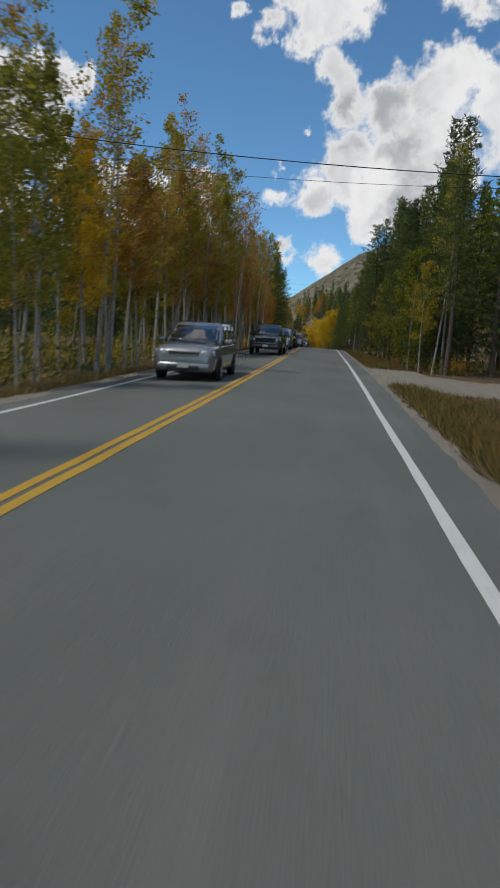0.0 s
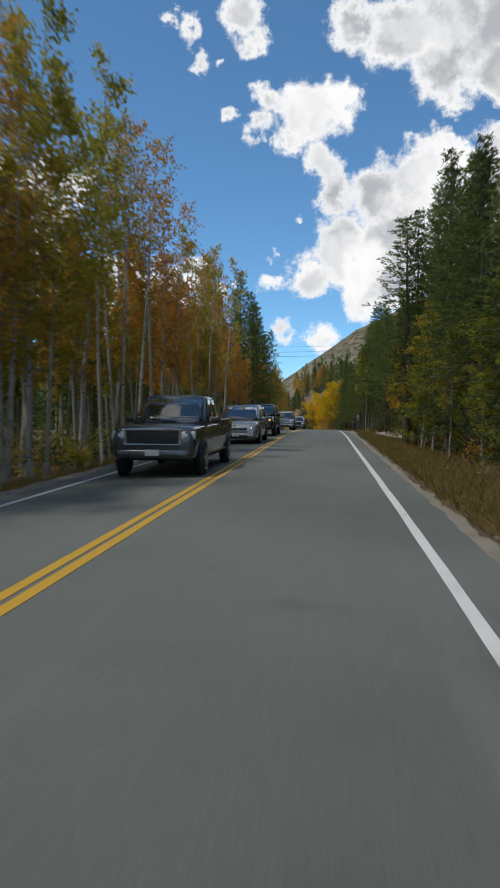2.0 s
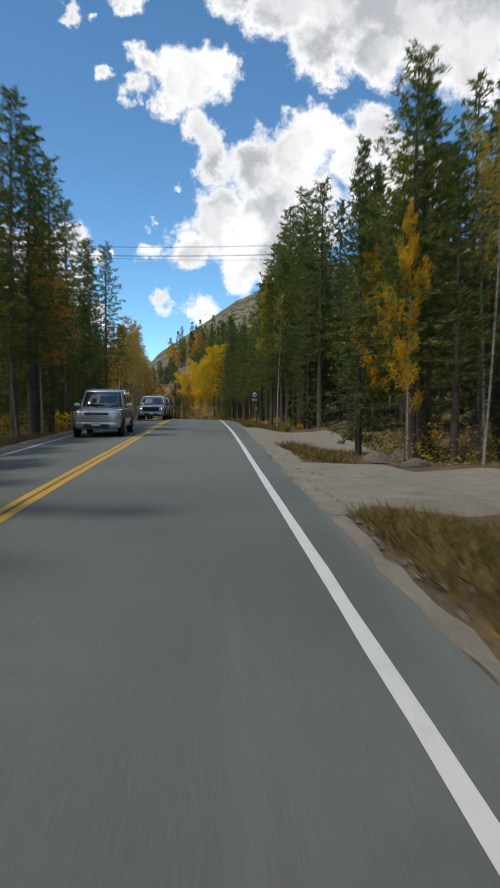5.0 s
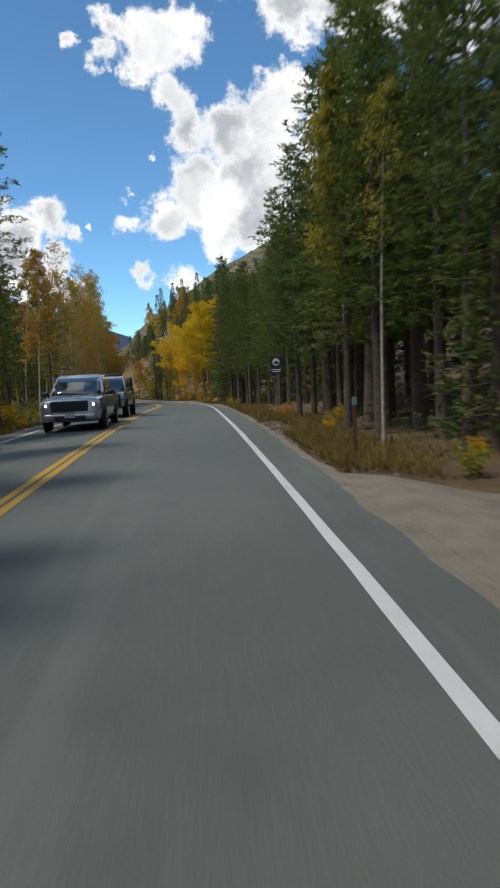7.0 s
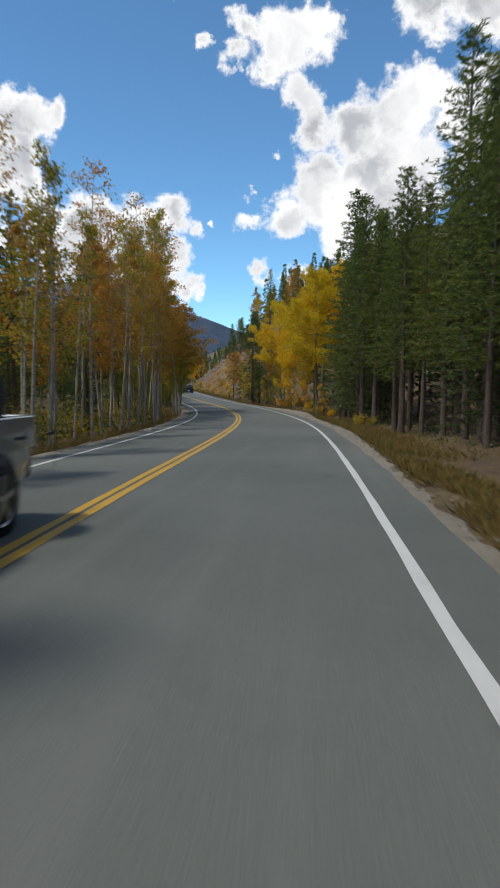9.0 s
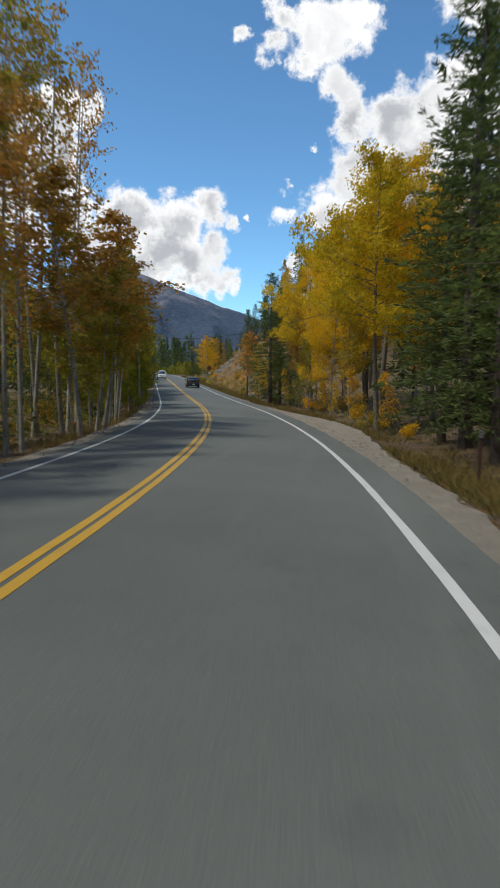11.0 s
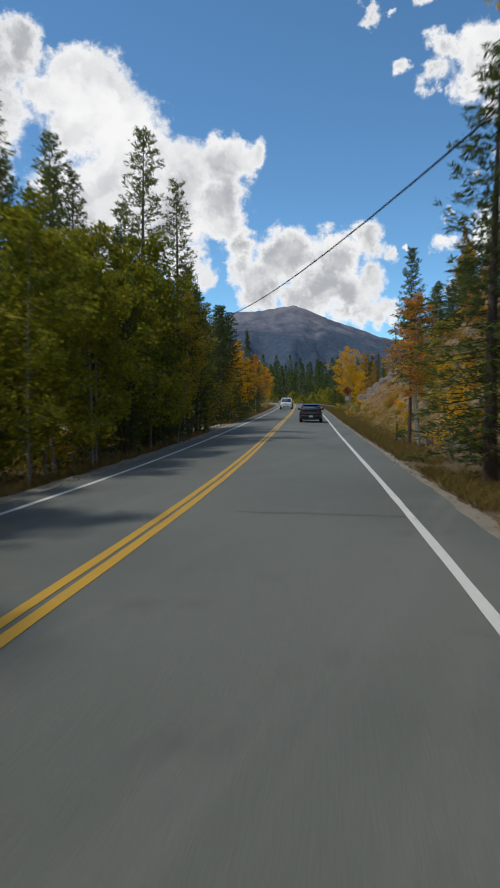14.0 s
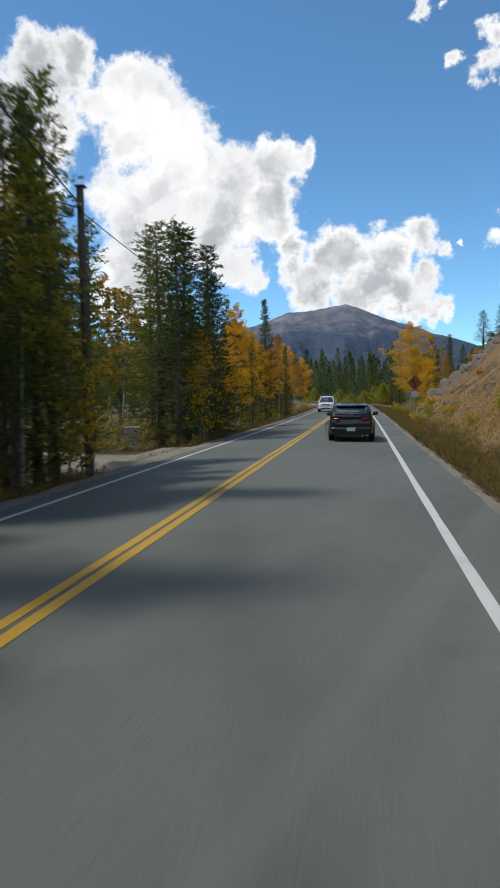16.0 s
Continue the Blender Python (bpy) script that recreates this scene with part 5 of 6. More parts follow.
def cabin_ring(shape, v, grow=0.0):
    wide, back, front, high = (k(v) for k in shape)
    wide, back, front = wide + grow, back - grow, front + grow
    xs = (1.0, 0.93, 0.75, 0.45, 0.0, -0.45, -0.75, -0.93, -1.0)
    ahead = [(wide * x, front + 0.13 * (1 - x * x) - (0.10 if abs(x) == 1 else 0.03 if abs(x) > 0.9 else 0), high) for x in xs]
    behind = [(-wide * x, back - 0.07 * (1 - x * x) + (0.10 if abs(x) == 1 else 0.03 if abs(x) > 0.9 else 0), high) for x in xs]
    middle = (back + front) / 2
    return ahead + [(-wide * 1.012, middle, high)] + behind + [(wide * 1.012, middle, high)]


def pane(name, thing, spot, us, vs, words):
    """A sheet of glass over the surface spot(u, v), 7 mm thick."""
    n_, m_ = len(us), len(vs)
    outer = [Vector(spot(u, v)) for v in vs for u in us]
    faces = [(j * n_ + i, j * n_ + i + 1, (j + 1) * n_ + i + 1, (j + 1) * n_ + i) for j in range(m_ - 1) for i in range(n_ - 1)]
    bm = bmesh.new()
    made = [bm.verts.new(p) for p in outer]
    for f in faces:
        bm.faces.new([made[i] for i in f])
    bmesh.ops.recalc_face_normals(bm, faces=bm.faces)
    bm.normal_update()
    mid = sum(outer, Vector()) / len(outer)
    if sum((f.normal.dot(mid - Vector((0, 0, mid.z - 0.35))) for f in bm.faces)) < 0:
        bmesh.ops.reverse_faces(bm, faces=bm.faces)
    bmesh.ops.solidify(bm, geom=list(bm.faces), thickness=0.007)
    return part(name, bm, CAR_GLASS, thing, words, True)


def disc(radius, wide, bm=None, segments=28, at=(0, 0, 0), bevel=0.0):
    """A cylinder that lies on its side, its axle along x."""
    bm = bm or bmesh.new()
    made = bmesh.ops.create_cone(bm, cap_ends=True, segments=segments, radius1=radius, radius2=radius, depth=wide, matrix=Matrix.Translation(at) @ Matrix.Rotation(radians(90), 4, "Y"))["verts"]
    if bevel:
        rims = {e for v in made for e in v.link_edges if abs((e.verts[0].co - e.verts[1].co).x) < 1e-5}
        bmesh.ops.bevel(bm, geom=list(rims), offset=bevel, segments=2, affect="EDGES")
    return bm


def wheel(car, x, y, r, wide):
    """A tyre round a five-spoke rim."""
    hub = part("wheel", disc(r * 0.62, wide * 0.7), TRIM, car)
    hub.location = (x, y, r)
    out = 1 if x > 0 else -1
    bm = disc(r, wide, bevel=0.035)
    part("tyre", bm, RUBBER, hub, "black rubber tyre", True)
    rim = bmesh.new()
    for k in range(5):
        a = 2 * math.pi * k / 5
        spoke = block(-0.014, 0.014, -r * 0.075, r * 0.075, r * 0.08, r * 0.62)
        spoke.transform(Matrix.Translation((out * (wide / 2 + 0.006), 0, 0)) @ Matrix.Rotation(a, 4, "X"))
        me = bpy.data.meshes.new("spoke")
        spoke.to_mesh(me)
        spoke.free()
        rim.from_mesh(me)
        bpy.data.meshes.remove(me)
    disc(r * 0.16, 0.035, rim, 14, (out * (wide / 2 + 0.008), 0, 0))
    ring = bmesh.ops.create_cone(rim, cap_ends=False, segments=28, radius1=r * 0.66, radius2=r * 0.60, depth=0.03, matrix=Matrix.Translation((out * (wide / 2 + 0.008), 0, 0)) @ Matrix.Rotation(radians(90), 4, "Y"))
    part("rim", rim, ALLOY, hub, "alloy rim with five spokes")


def turned(bm, at, spin):
    bm.transform(Matrix.Translation(at) @ Matrix.Rotation(radians(spin), 4, "Z"))
    return bm


def car(name, words, paint, long_, wide, tall, belt, nose, base, r, cab, kind="wagon", lamps=CLEAR_LENS, chrome_grille=False, skirt=None, low=0.24, category="car", roof_rack=False, cap=False, high_lights=False):
    """A road vehicle, nose towards +y, standing on z = 0. belt, nose: the heights of the window line and of the bonnet's front; base: wheelbase; cab: the cabin's foot
    (back, front) and roof (back, front), as shares of the length."""
    thing = tagged(new(name), words, category, "vehicles on the road")
    h, b, f = wide / 2, -long_ / 2, long_ / 2
    c0, c1, t0, t1 = (b + long_ * k for k in cab)
    run = f - c1
    bonnet = [(c1 + run * k, h * w, low - 0.02 + 0.02 * k, belt - 0.03 - (belt - 0.03 - nose) * k ** 1.5) for k, w in ((0.0, 1.0), (0.2, 0.998), (0.4, 0.99), (0.6, 0.975), (0.75, 0.955))]
    front = [(f - 0.16, h * 0.925, low + 0.01, nose - 0.045), (f - 0.075, h * 0.875, low + 0.05, nose - 0.11), (f - 0.02, h * 0.80, low + 0.10, nose - 0.20), (f, h * 0.70, low + 0.15, nose - 0.28)]
    if kind == "pickup":
        front = [(f - 0.16, h * 0.965, low + 0.01, nose - 0.02), (f - 0.075, h * 0.945, low + 0.04, nose - 0.05), (f - 0.02, h * 0.90, low + 0.08, nose - 0.10), (f, h * 0.84, low + 0.12, nose - 0.15)]
    spans = [(b, h * 0.78, low + 0.20, belt - 0.24), (b + 0.03, h * 0.87, low + 0.13, belt - 0.12), (b + 0.10, h * 0.93, low + 0.07, belt - 0.045), (b + 0.28, h * 0.975, low + 0.02, belt - 0.008), (b + 0.9, h, low - 0.02, belt),
             (b * 0.3, h * 1.002, low - 0.04, belt), (c1 - 0.6, h, low - 0.03, belt - 0.005)] + bonnet + front
    shell = raw("body", *loft(spans, body_ring), paint, thing, "", True)
    top = tall - 0.05
    shape = cabin(h, belt, top, c0, c1, t0, t1)
    steps = [cabin_ring(shape, v) for v in (0.0, 0.25, 0.5, 0.75, 0.92, 1.0)]
    mid_y = (t0 + t1) / 2
    for k, up in ((0.94, 0.022), (0.80, 0.040), (0.55, 0.050)):
        steps.append([(x * k, mid_y + (y - mid_y) * (k * 0.5 + 0.5), top + up) for x, y, z in cabin_ring(shape, 1.0)])
    raw("cabin_shell", *loft([(s_,) for s_ in steps], lambda ring: ring), paint, thing, "", True)
    half, back, ahead, high = shape
    e = 0.009
    pane("windscreen", thing, lambda x, v: (half(v) * x, ahead(v) + 0.13 * (1 - x * x) - 0.02 * abs(x) ** 8 + e, high(v) + e), [k / 5 * 0.90 for k in range(-5, 6)], (0.10, 0.3, 0.5, 0.7, 0.9), "raked windscreen reflecting the sky")
    pane("rear_window", thing, lambda x, v: (half(v) * x, back(v) - 0.07 * (1 - x * x) + 0.02 * abs(x) ** 8 - e, high(v) + 0.003), [k / 5 * 0.84 for k in range(-5, 6)], (0.30, 0.5, 0.7, 0.88), "dark tinted rear window")
    lengths = ((0.07, 0.49), (0.52, 0.90)) if kind == "pickup" else ((0.06, 0.30), (0.33, 0.60), (0.63, 0.91))
    for sx in (1, -1):
        for q0, q1 in lengths:
            pane("side_window", thing, lambda q, v: (sx * (half(v) * 1.012 + e - 0.012 * half(v) * abs(2 * q - 1)), back(v) + (ahead(v) - back(v)) * q, high(v)), [q0 + (q1 - q0) * k / 3 for k in range(4)], (0.14, 0.4, 0.66, 0.92), "")
            seam = b + long_ * 0.0 + back(0) + (ahead(0) - back(0)) * (q0 - 0.012)
            raw("door_seam", *tube([(sx * h * 0.972, seam, belt - 0.06), (sx * h * 1.003, seam, (low + belt) / 2 + 0.08), (sx * h * 0.985, seam, low + 0.12)], [0.006] * 3, 4), TRIM, shell)
            part("door_handle", block(sx * (h * 0.995) - 0.016, sx * (h * 0.995) + 0.016, seam + 0.06, seam + 0.24, belt - 0.19, belt - 0.155, 0.008), TRIM if skirt else paint, thing)
        raw("side_trim", *tube([(sx * h * 0.985, b + 0.6, low + 0.10), (sx * h * 0.985, 0, low + 0.08), (sx * h * 0.98, f - 0.9, low + 0.10)], [0.035] * 3, 6), TRIM, thing)
        for y in (base / 2 + 0.1, -base / 2 + 0.05):
            part("wheel_arch", disc(r * 1.17, 0.06, at=(sx * (h - 0.022), y, r * 1.03), segments=36), skirt or TRIM, thing, "dark wheel arch", True)
            wheel(thing, sx * (h - 0.085), y, r, 0.22)
        mirror = part("wing_mirror", block(sx * (h + 0.11) - 0.11, sx * (h + 0.11) + 0.11, c1 - 0.47, c1 - 0.33, belt + 0.0, belt + 0.15, 0.05), paint if kind == "wagon" else TRIM, thing, "", True)
        part("mirror_foot", block(sx * h * 0.95 - 0.07, sx * h * 0.95 + 0.07, c1 - 0.43, c1 - 0.37, belt - 0.02, belt + 0.05), TRIM, mirror)
        big = kind == "pickup"
        lamp = part("headlight", turned(block(-0.17 if big else -0.21, 0.17 if big else 0.21, -0.10, 0.035, -0.10 if big else -0.075, 0.10 if big else 0.075, 0.05), (sx * h * (0.80 if big else 0.755), f - (0.055 if big else 0.135), nose - (0.20 if big else 0.155)), -sx * (14 if big else 30)), CLEAR_LENS, thing, "wrap-round headlight behind a clear lens", True)
        part("bulb", turned(block(-0.075, 0.075, -0.03, 0.042, -0.05, 0.05, 0.03), (sx * h * (0.79 if big else 0.72), f - (0.045 if big else 0.118), nose - (0.20 if big else 0.155)), -sx * (14 if big else 30)), lamps, lamp)
        part("fog_lamp", block(sx * h * 0.66 - 0.07, sx * h * 0.66 + 0.07, f - 0.14, f + 0.0, low + 0.14, low + 0.22, 0.02), CLEAR_LENS if lamps is not AMBER_ON else TRIM, thing)
        z = belt - 0.10 if high_lights else belt - 0.20
        part("tail_light", turned(block(-0.20, 0.20, -0.03, 0.16, -0.085, 0.085, 0.05), (sx * h * 0.70, b + 0.06, z), sx * 22), RED_LENS, thing, "red tail light behind a glossy lens", True)
        part("reversing_light", turned(block(-0.07, 0.07, -0.037, 0.10, -0.04, 0.04, 0.02), (sx * h * 0.62, b + 0.045, z + 0.01), sx * 22), CLEAR_LENS, thing)
        if roof_rack:
            raw("roof_rail", *tube([(sx * h * 0.66, t0 + 0.3, tall - 0.05), (sx * h * 0.67, t0 + 0.45, tall + 0.03), (sx * h * 0.67, t1 - 0.6, tall + 0.03), (sx * h * 0.66, t1 - 0.4, tall - 0.05)], [0.018] * 4, 6), TRIM, thing)
    tall_front = kind == "pickup"
    wide_, top_, foot_ = (0.60, nose - 0.07, nose - 0.40) if tall_front else (0.50, nose - 0.12, nose - 0.30)
    grill = part("grille", block(-h * wide_, h * wide_, f - 0.16, f + (0.012 if tall_front else -0.012), foot_, top_, 0.04), TRIM, thing, "", True)
    bars = 4 if tall_front else 3
    for k in range(bars):
        z = foot_ + (top_ - foot_) * (k + 0.6) / bars
        part("grille_bar", block(-h * wide_ * 0.94, h * wide_ * 0.94, f - 0.014, f + (0.022 if tall_front else 0.002), z - 0.008, z + 0.008), skirt or (TRIM if tall_front else CHROME), grill)
    if chrome_grille:
        for z0, z1 in ((top_ - 0.025, top_ + 0.02), (foot_ - 0.02, foot_ + 0.012)):
            part("grille_frame", block(-h * (wide_ + 0.05), h * (wide_ + 0.05), f - 0.16, f + 0.026, z0, z1, 0.012), CHROME, grill, "chrome grille frame")
        for sx in (1, -1):
            part("grille_frame", block(sx * h * (wide_ + 0.02) - 0.02, sx * h * (wide_ + 0.02) + 0.02, f - 0.16, f + 0.024, foot_, top_, 0.012), CHROME, grill, "chrome grille frame")
    part("front_bumper", block(-h * 0.84, h * 0.84, f - 0.30, f + 0.04, low + 0.05, low + 0.27, 0.08), skirt or paint, thing, "", True)
    part("air_intake", block(-h * 0.52, h * 0.52, f - 0.2, f + 0.046, low + 0.07, low + 0.20, 0.03), TRIM, thing, "black lower air intake", True)
    part("rear_bumper", block(-h * 0.90, h * 0.90, b - 0.05, b + 0.26, low + 0.06, low + 0.34, 0.08), skirt or paint, thing, "", True)
    part("rear_skirt", block(-h * 0.66, h * 0.66, b - 0.035, b + 0.24, low - 0.02, low + 0.09, 0.03), TRIM, thing)
    for y, s in ((f + 0.056, 1), (b - 0.054, -1)):
        part("number_plate", block(-0.16, 0.16, y - 0.005, y + 0.005, low + 0.13 + (0 if s > 0 else 0.05), low + 0.27 + (0 if s > 0 else 0.05)), PLATE, thing, "plain pale number plate")
    for k in (-0.42, 0.12):
        raw("wiper", *tube([(k, c1 + 0.12, belt + 0.0), (k + 0.42, c1 + 0.03, belt + 0.07)], [0.012, 0.008], 5), TRIM, thing)
    if kind == "wagon":
        raw("rear_spoiler", *loft([(t0 - 0.20, h * 0.60, tall - 0.085, tall - 0.050), (t0 - 0.02, h * 0.68, tall - 0.08, tall - 0.022), (t0 + 0.25, h * 0.66, tall - 0.05, tall - 0.004)], lambda y, a, z0, z1: [(a, y, z0), (a * 0.97, y, z1), (-a * 0.97, y, z1), (-a, y, z0)]), paint, thing)
        raw("rear_wiper", *tube([(0.0, back(0.30) - 0.09, high(0.30)), (0.34, back(0.38) - 0.08, high(0.38))], [0.012, 0.008], 5), TRIM, thing)
        raw("exhaust", *tube([(h * 0.5, b + 0.25, low + 0.0), (h * 0.5, b - 0.05, low + 0.0)], [0.035, 0.035], 8), CHROME, thing)
    else:
        for sx in (1, -1):
            part("bed_side", block(sx * (h - 0.08) - 0.06, sx * (h - 0.08) + 0.06, b + 0.04, c0 - 0.03, belt - 0.3, belt + 0.07, 0.03), paint, thing, "", True)
        part("tailgate", block(-h + 0.1, h - 0.1, b - 0.005, b + 0.06, belt - 0.42, belt + 0.07, 0.03), paint, thing, "", True)
        if cap:
            s2 = cabin(h * 0.985, belt + 0.06, tall - 0.04, b + 0.05, c0 - 0.06, b + 0.22, c0 + 0.05)
            cap_rings = [cabin_ring(s2, v) for v in (0.0, 0.5, 0.9, 1.0)]
            cap_rings.append([(x * 0.85, y, z + 0.03) for x, y, z in cap_rings[-1]])
            hood = raw("bed_cap", *loft([(s_,) for s_ in cap_rings], lambda ring: ring), paint, thing, "cap over the bed with side windows", True)
            for sx in (1, -1):
                pane("cap_window", hood, lambda q, v: (sx * (s2[0](v) * 1.012 + e), s2[1](v) + (s2[2](v) - s2[1](v)) * q, s2[3](v)), (0.12, 0.4, 0.65, 0.9), (0.2, 0.5, 0.85), "")
    return thing


def park(thing, s, u, oncoming):
    p, ahead = road(s, u), road(s + 1, u)
    slope = math.atan2(ahead.z - p.z, 1.0)
    turn = Matrix.Rotation(course(s), 4, "Z") @ Matrix.Rotation(slope, 4, "X")
    thing.matrix_basis = Matrix.Translation(p + Vector((0, 0, 0.004))) @ turn @ (Matrix.Rotation(math.pi, 4, "Z") if oncoming else Matrix.Identity(4))
    return thing


# cabin shares: foot back, foot front, roof back, roof front
park(car("hatchback_car", "black compact hatchback ahead in the lane", PAINT["charcoal"], 4.46, 1.76, 1.47, 0.96, 0.74, 2.64, 0.315, (0.015, 0.76, 0.115, 0.50), high_lights=True), 244.7, -1.5, False)
park(car("crossover_car", "grey family crossover with roof rails in the other lane", PAINT["grey"], 4.9, 1.84, 1.70, 1.06, 0.97, 2.89, 0.345, (0.02, 0.745, 0.09, 0.54), roof_rack=True, low=0.26), 21.4, -5.25, True)
park(car("pickup_truck", "dark slate full-size pickup truck with chrome grille frame", PAINT["slate"], 5.8, 2.02, 1.92, 1.22, 1.17, 3.7, 0.40, (0.38, 0.735, 0.415, 0.60), "pickup", chrome_grille=True, low=0.38, category="truck"), 45.7, -5.1, True)
park(car("minivan", "grey minivan with lit lamps in the other lane", PAINT["grey"], 5.15, 2.0, 1.77, 1.06, 0.86, 3.08, 0.335, (0.015, 0.82, 0.06, 0.57), lamps=LAMP_ON, category="van"), 60.1, -5.2, True)
park(car("pickup_truck", "black pickup truck with bed cap and lit amber lamps", PAINT["black"], 5.4, 1.98, 1.86, 1.16, 1.12, 3.3, 0.40, (0.36, 0.735, 0.40, 0.60), "pickup", lamps=AMBER_ON, chrome_grille=True, low=0.40, category="truck", cap=True), 68.8, -5.15, True)
park(car("boxy_suv", "silver boxy sport utility vehicle with slotted grille", PAINT["silver"], 4.5, 1.84, 1.80, 1.10, 1.04, 2.7, 0.36, (0.02, 0.70, 0.045, 0.58), low=0.30, roof_rack=True), 94.2, -5.25, True)
park(car("pickup_truck", "silver crew-cab pickup truck with lit lamps", PAINT["silver"], 5.2, 1.90, 1.78, 1.10, 1.02, 3.1, 0.37, (0.30, 0.75, 0.36, 0.57), "pickup", lamps=LAMP_ON, low=0.30, category="truck", roof_rack=True), 117.2, -5.0, True)
toyota = park(car("pickup_truck", "silver lifted pickup with a black front end and roof box", PAINT["silver"], 5.3, 1.90, 1.85, 1.17, 1.12, 3.3, 0.40, (0.38, 0.735, 0.42, 0.60), "pickup", skirt=TRIM, low=0.44, category="truck"), 125.3, -5.05, True)
part("bull_bar", block(-0.78, 0.78, 2.62, 2.78, 0.50, 1.04, 0.08), TRIM, toyota, "black steel bull bar", True)
part("roof_box", block(-0.55, 0.55, -0.75, 0.45, 1.83, 1.96, 0.06), TRIM, toyota, "flat black roof box", True)
spare = part("spare_wheel", disc(0.38, 0.22, bevel=0.04), RUBBER, toyota, "spare wheel carried upright in the bed", True)
spare.location = (-0.8, -1.55, 1.44)
park(car("white_suv", "white sport utility vehicle far along the road", PAINT["white"], 4.7, 1.85, 1.75, 1.08, 1.0, 2.8, 0.35, (0.02, 0.74, 0.08, 0.54), low=0.28), 294.5, -4.9, True)


# ---- posts, signs, wires, rocks ----
def marker_post(s, u, tall=1.15):
    """A steel channel post with a small reflector."""
    post = tagged(new("marker_post"), "thin rusty steel marker post with small reflector", "post", "roadside marker posts")
    bm = block(-0.03, 0.03, -0.012, 0.0, -0.3, tall)
    block(-0.034, -0.02, -0.012, 0.022, -0.3, tall, bm=bm)
    block(0.02, 0.034, -0.012, 0.022, -0.3, tall, bm=bm)
    part("stake", bm, RUST, post)
    part("reflector", block(-0.045, 0.045, -0.022, -0.013, tall - 0.14, tall + 0.02, 0.004), GALVANISED, post, "small grey reflector plate")
    for z in (tall - 0.10, tall - 0.03):
        part("bolt", block(-0.01, 0.01, -0.03, -0.022, z - 0.01, z + 0.01), RUST, post)
    post.matrix_basis = stand(s, u, PLANT.uniform(-6, 6))
    return post


for s, u in ((106.0, 1.75), (161.3, 2.45), (222.5, 2.6)):
    marker_post(s, u)


def info_sign(s, u):
    """A blue square panel with a round white emblem and a lower plate, on a wooden post."""
    sign = tagged(new("road_sign"), "blue square road sign with round white emblem", "sign")
    part("post", block(-0.035, 0.035, 0.0, 0.07, -0.4, 3.3, 0.008), POLE_WOOD, sign, "square wooden post")
    panel = part("panel", block(-0.33, 0.33, -0.012, -0.002, 2.5, 3.1, 0.004), SIGN_BLUE, sign)
    ring = disc(0.21, 0.008, segments=36)
    ring.transform(Matrix.Translation((0, -0.017, 2.82)) @ Matrix.Rotation(radians(90), 4, "Z"))
    part("emblem", ring, SIGN_WHITE, panel, "round white emblem")
    inner = disc(0.15, 0.006, segments=30)
    inner.transform(Matrix.Translation((0.02, -0.024, 2.78)) @ Matrix.Rotation(radians(90), 4, "Z") @ Matrix.Diagonal((1, 1, 0.55, 1)))
    part("emblem_shape", inner, SIGN_BLUE, panel)
    plate = part("lower_plate", block(-0.33, 0.33, -0.012, -0.002, 2.18, 2.46, 0.004), SIGN_BLUE, sign)
    for z, w in ((2.38, 0.26), (2.28, 0.22)):
        part("text_bar", block(-w, w, -0.018, -0.012, z - 0.025, z + 0.025), SIGN_WHITE, plate)
    sign.matrix_basis = stand(s, u, 4)


def curve_sign(s, u):
    """A diamond warning panel with a bent arrow on a steel post."""
    sign = tagged(new("warning_sign"), "faded orange diamond warning sign with black arrow", "sign")
    part("post", block(-0.03, 0.03, 0.0, 0.05, -0.4, 3.2, 0.006), GALVANISED, sign, "grey steel post")
    d = block(-0.38, 0.38, -0.012, -0.003, -0.38, 0.38, 0.004)
    d.transform(Matrix.Translation((0, 0, 2.95)) @ Matrix.Rotation(radians(45), 4, "Y"))
    panel = part("panel", d, SIGN_ORANGE, sign)
    part("arrow_stem", block(-0.05, 0.05, -0.019, -0.013, 2.62, 2.95), BLACK_SHEET, panel)
    bend = block(-0.05, 0.05, -0.019, -0.013, 0, 0.24)
    bend.transform(Matrix.Translation((0, 0, 2.93)) @ Matrix.Rotation(radians(-40), 4, "Y"))
    part("arrow_bend", bend, BLACK_SHEET, panel)
    tip = bmesh.new()
    tip.faces.new([tip.verts.new(p) for p in ((-0.36, -0.018, 3.10), (-0.10, -0.018, 3.26), (-0.08, -0.018, 3.0))])
    part("arrow_head", tip, BLACK_SHEET, panel)
    part("lower_plate", block(-0.23, 0.23, -0.012, -0.003, 1.95, 2.35, 0.004), WHITE_BOX, sign)
    sign.matrix_basis = stand(s, u, 8)


info_sign(132.5, 3.65)
curve_sign(264.5, 2.6)

pole = tagged(new("utility_pole"), "weathered wooden utility pole without crossarm", "utility pole")
raw("shaft", *tube([(0, 0, -0.5), (0.01, 0, 2), (0, 0, 5), (-0.03, 0.02, 7.85)], [0.135, 0.125, 0.11, 0.095], 12), POLE_WOOD, pole, "", True)
part("bracket", block(-0.04, 0.04, -0.16, 0.0, 7.2, 7.3, 0.01), RUST, pole)
part("insulator", disc(0.05, 0.12, at=(0, -0.18, 7.35), segments=12), GALVANISED, pole)
part("pole_cap", block(-0.13, 0.13, -0.13, 0.13, 7.84, 7.89, 0.02), RUST, pole)
pole.matrix_basis = stand(233.5, -8.5)
guard = tagged(new("utility_pole"), "wooden utility pole hidden among the trees", "utility pole")
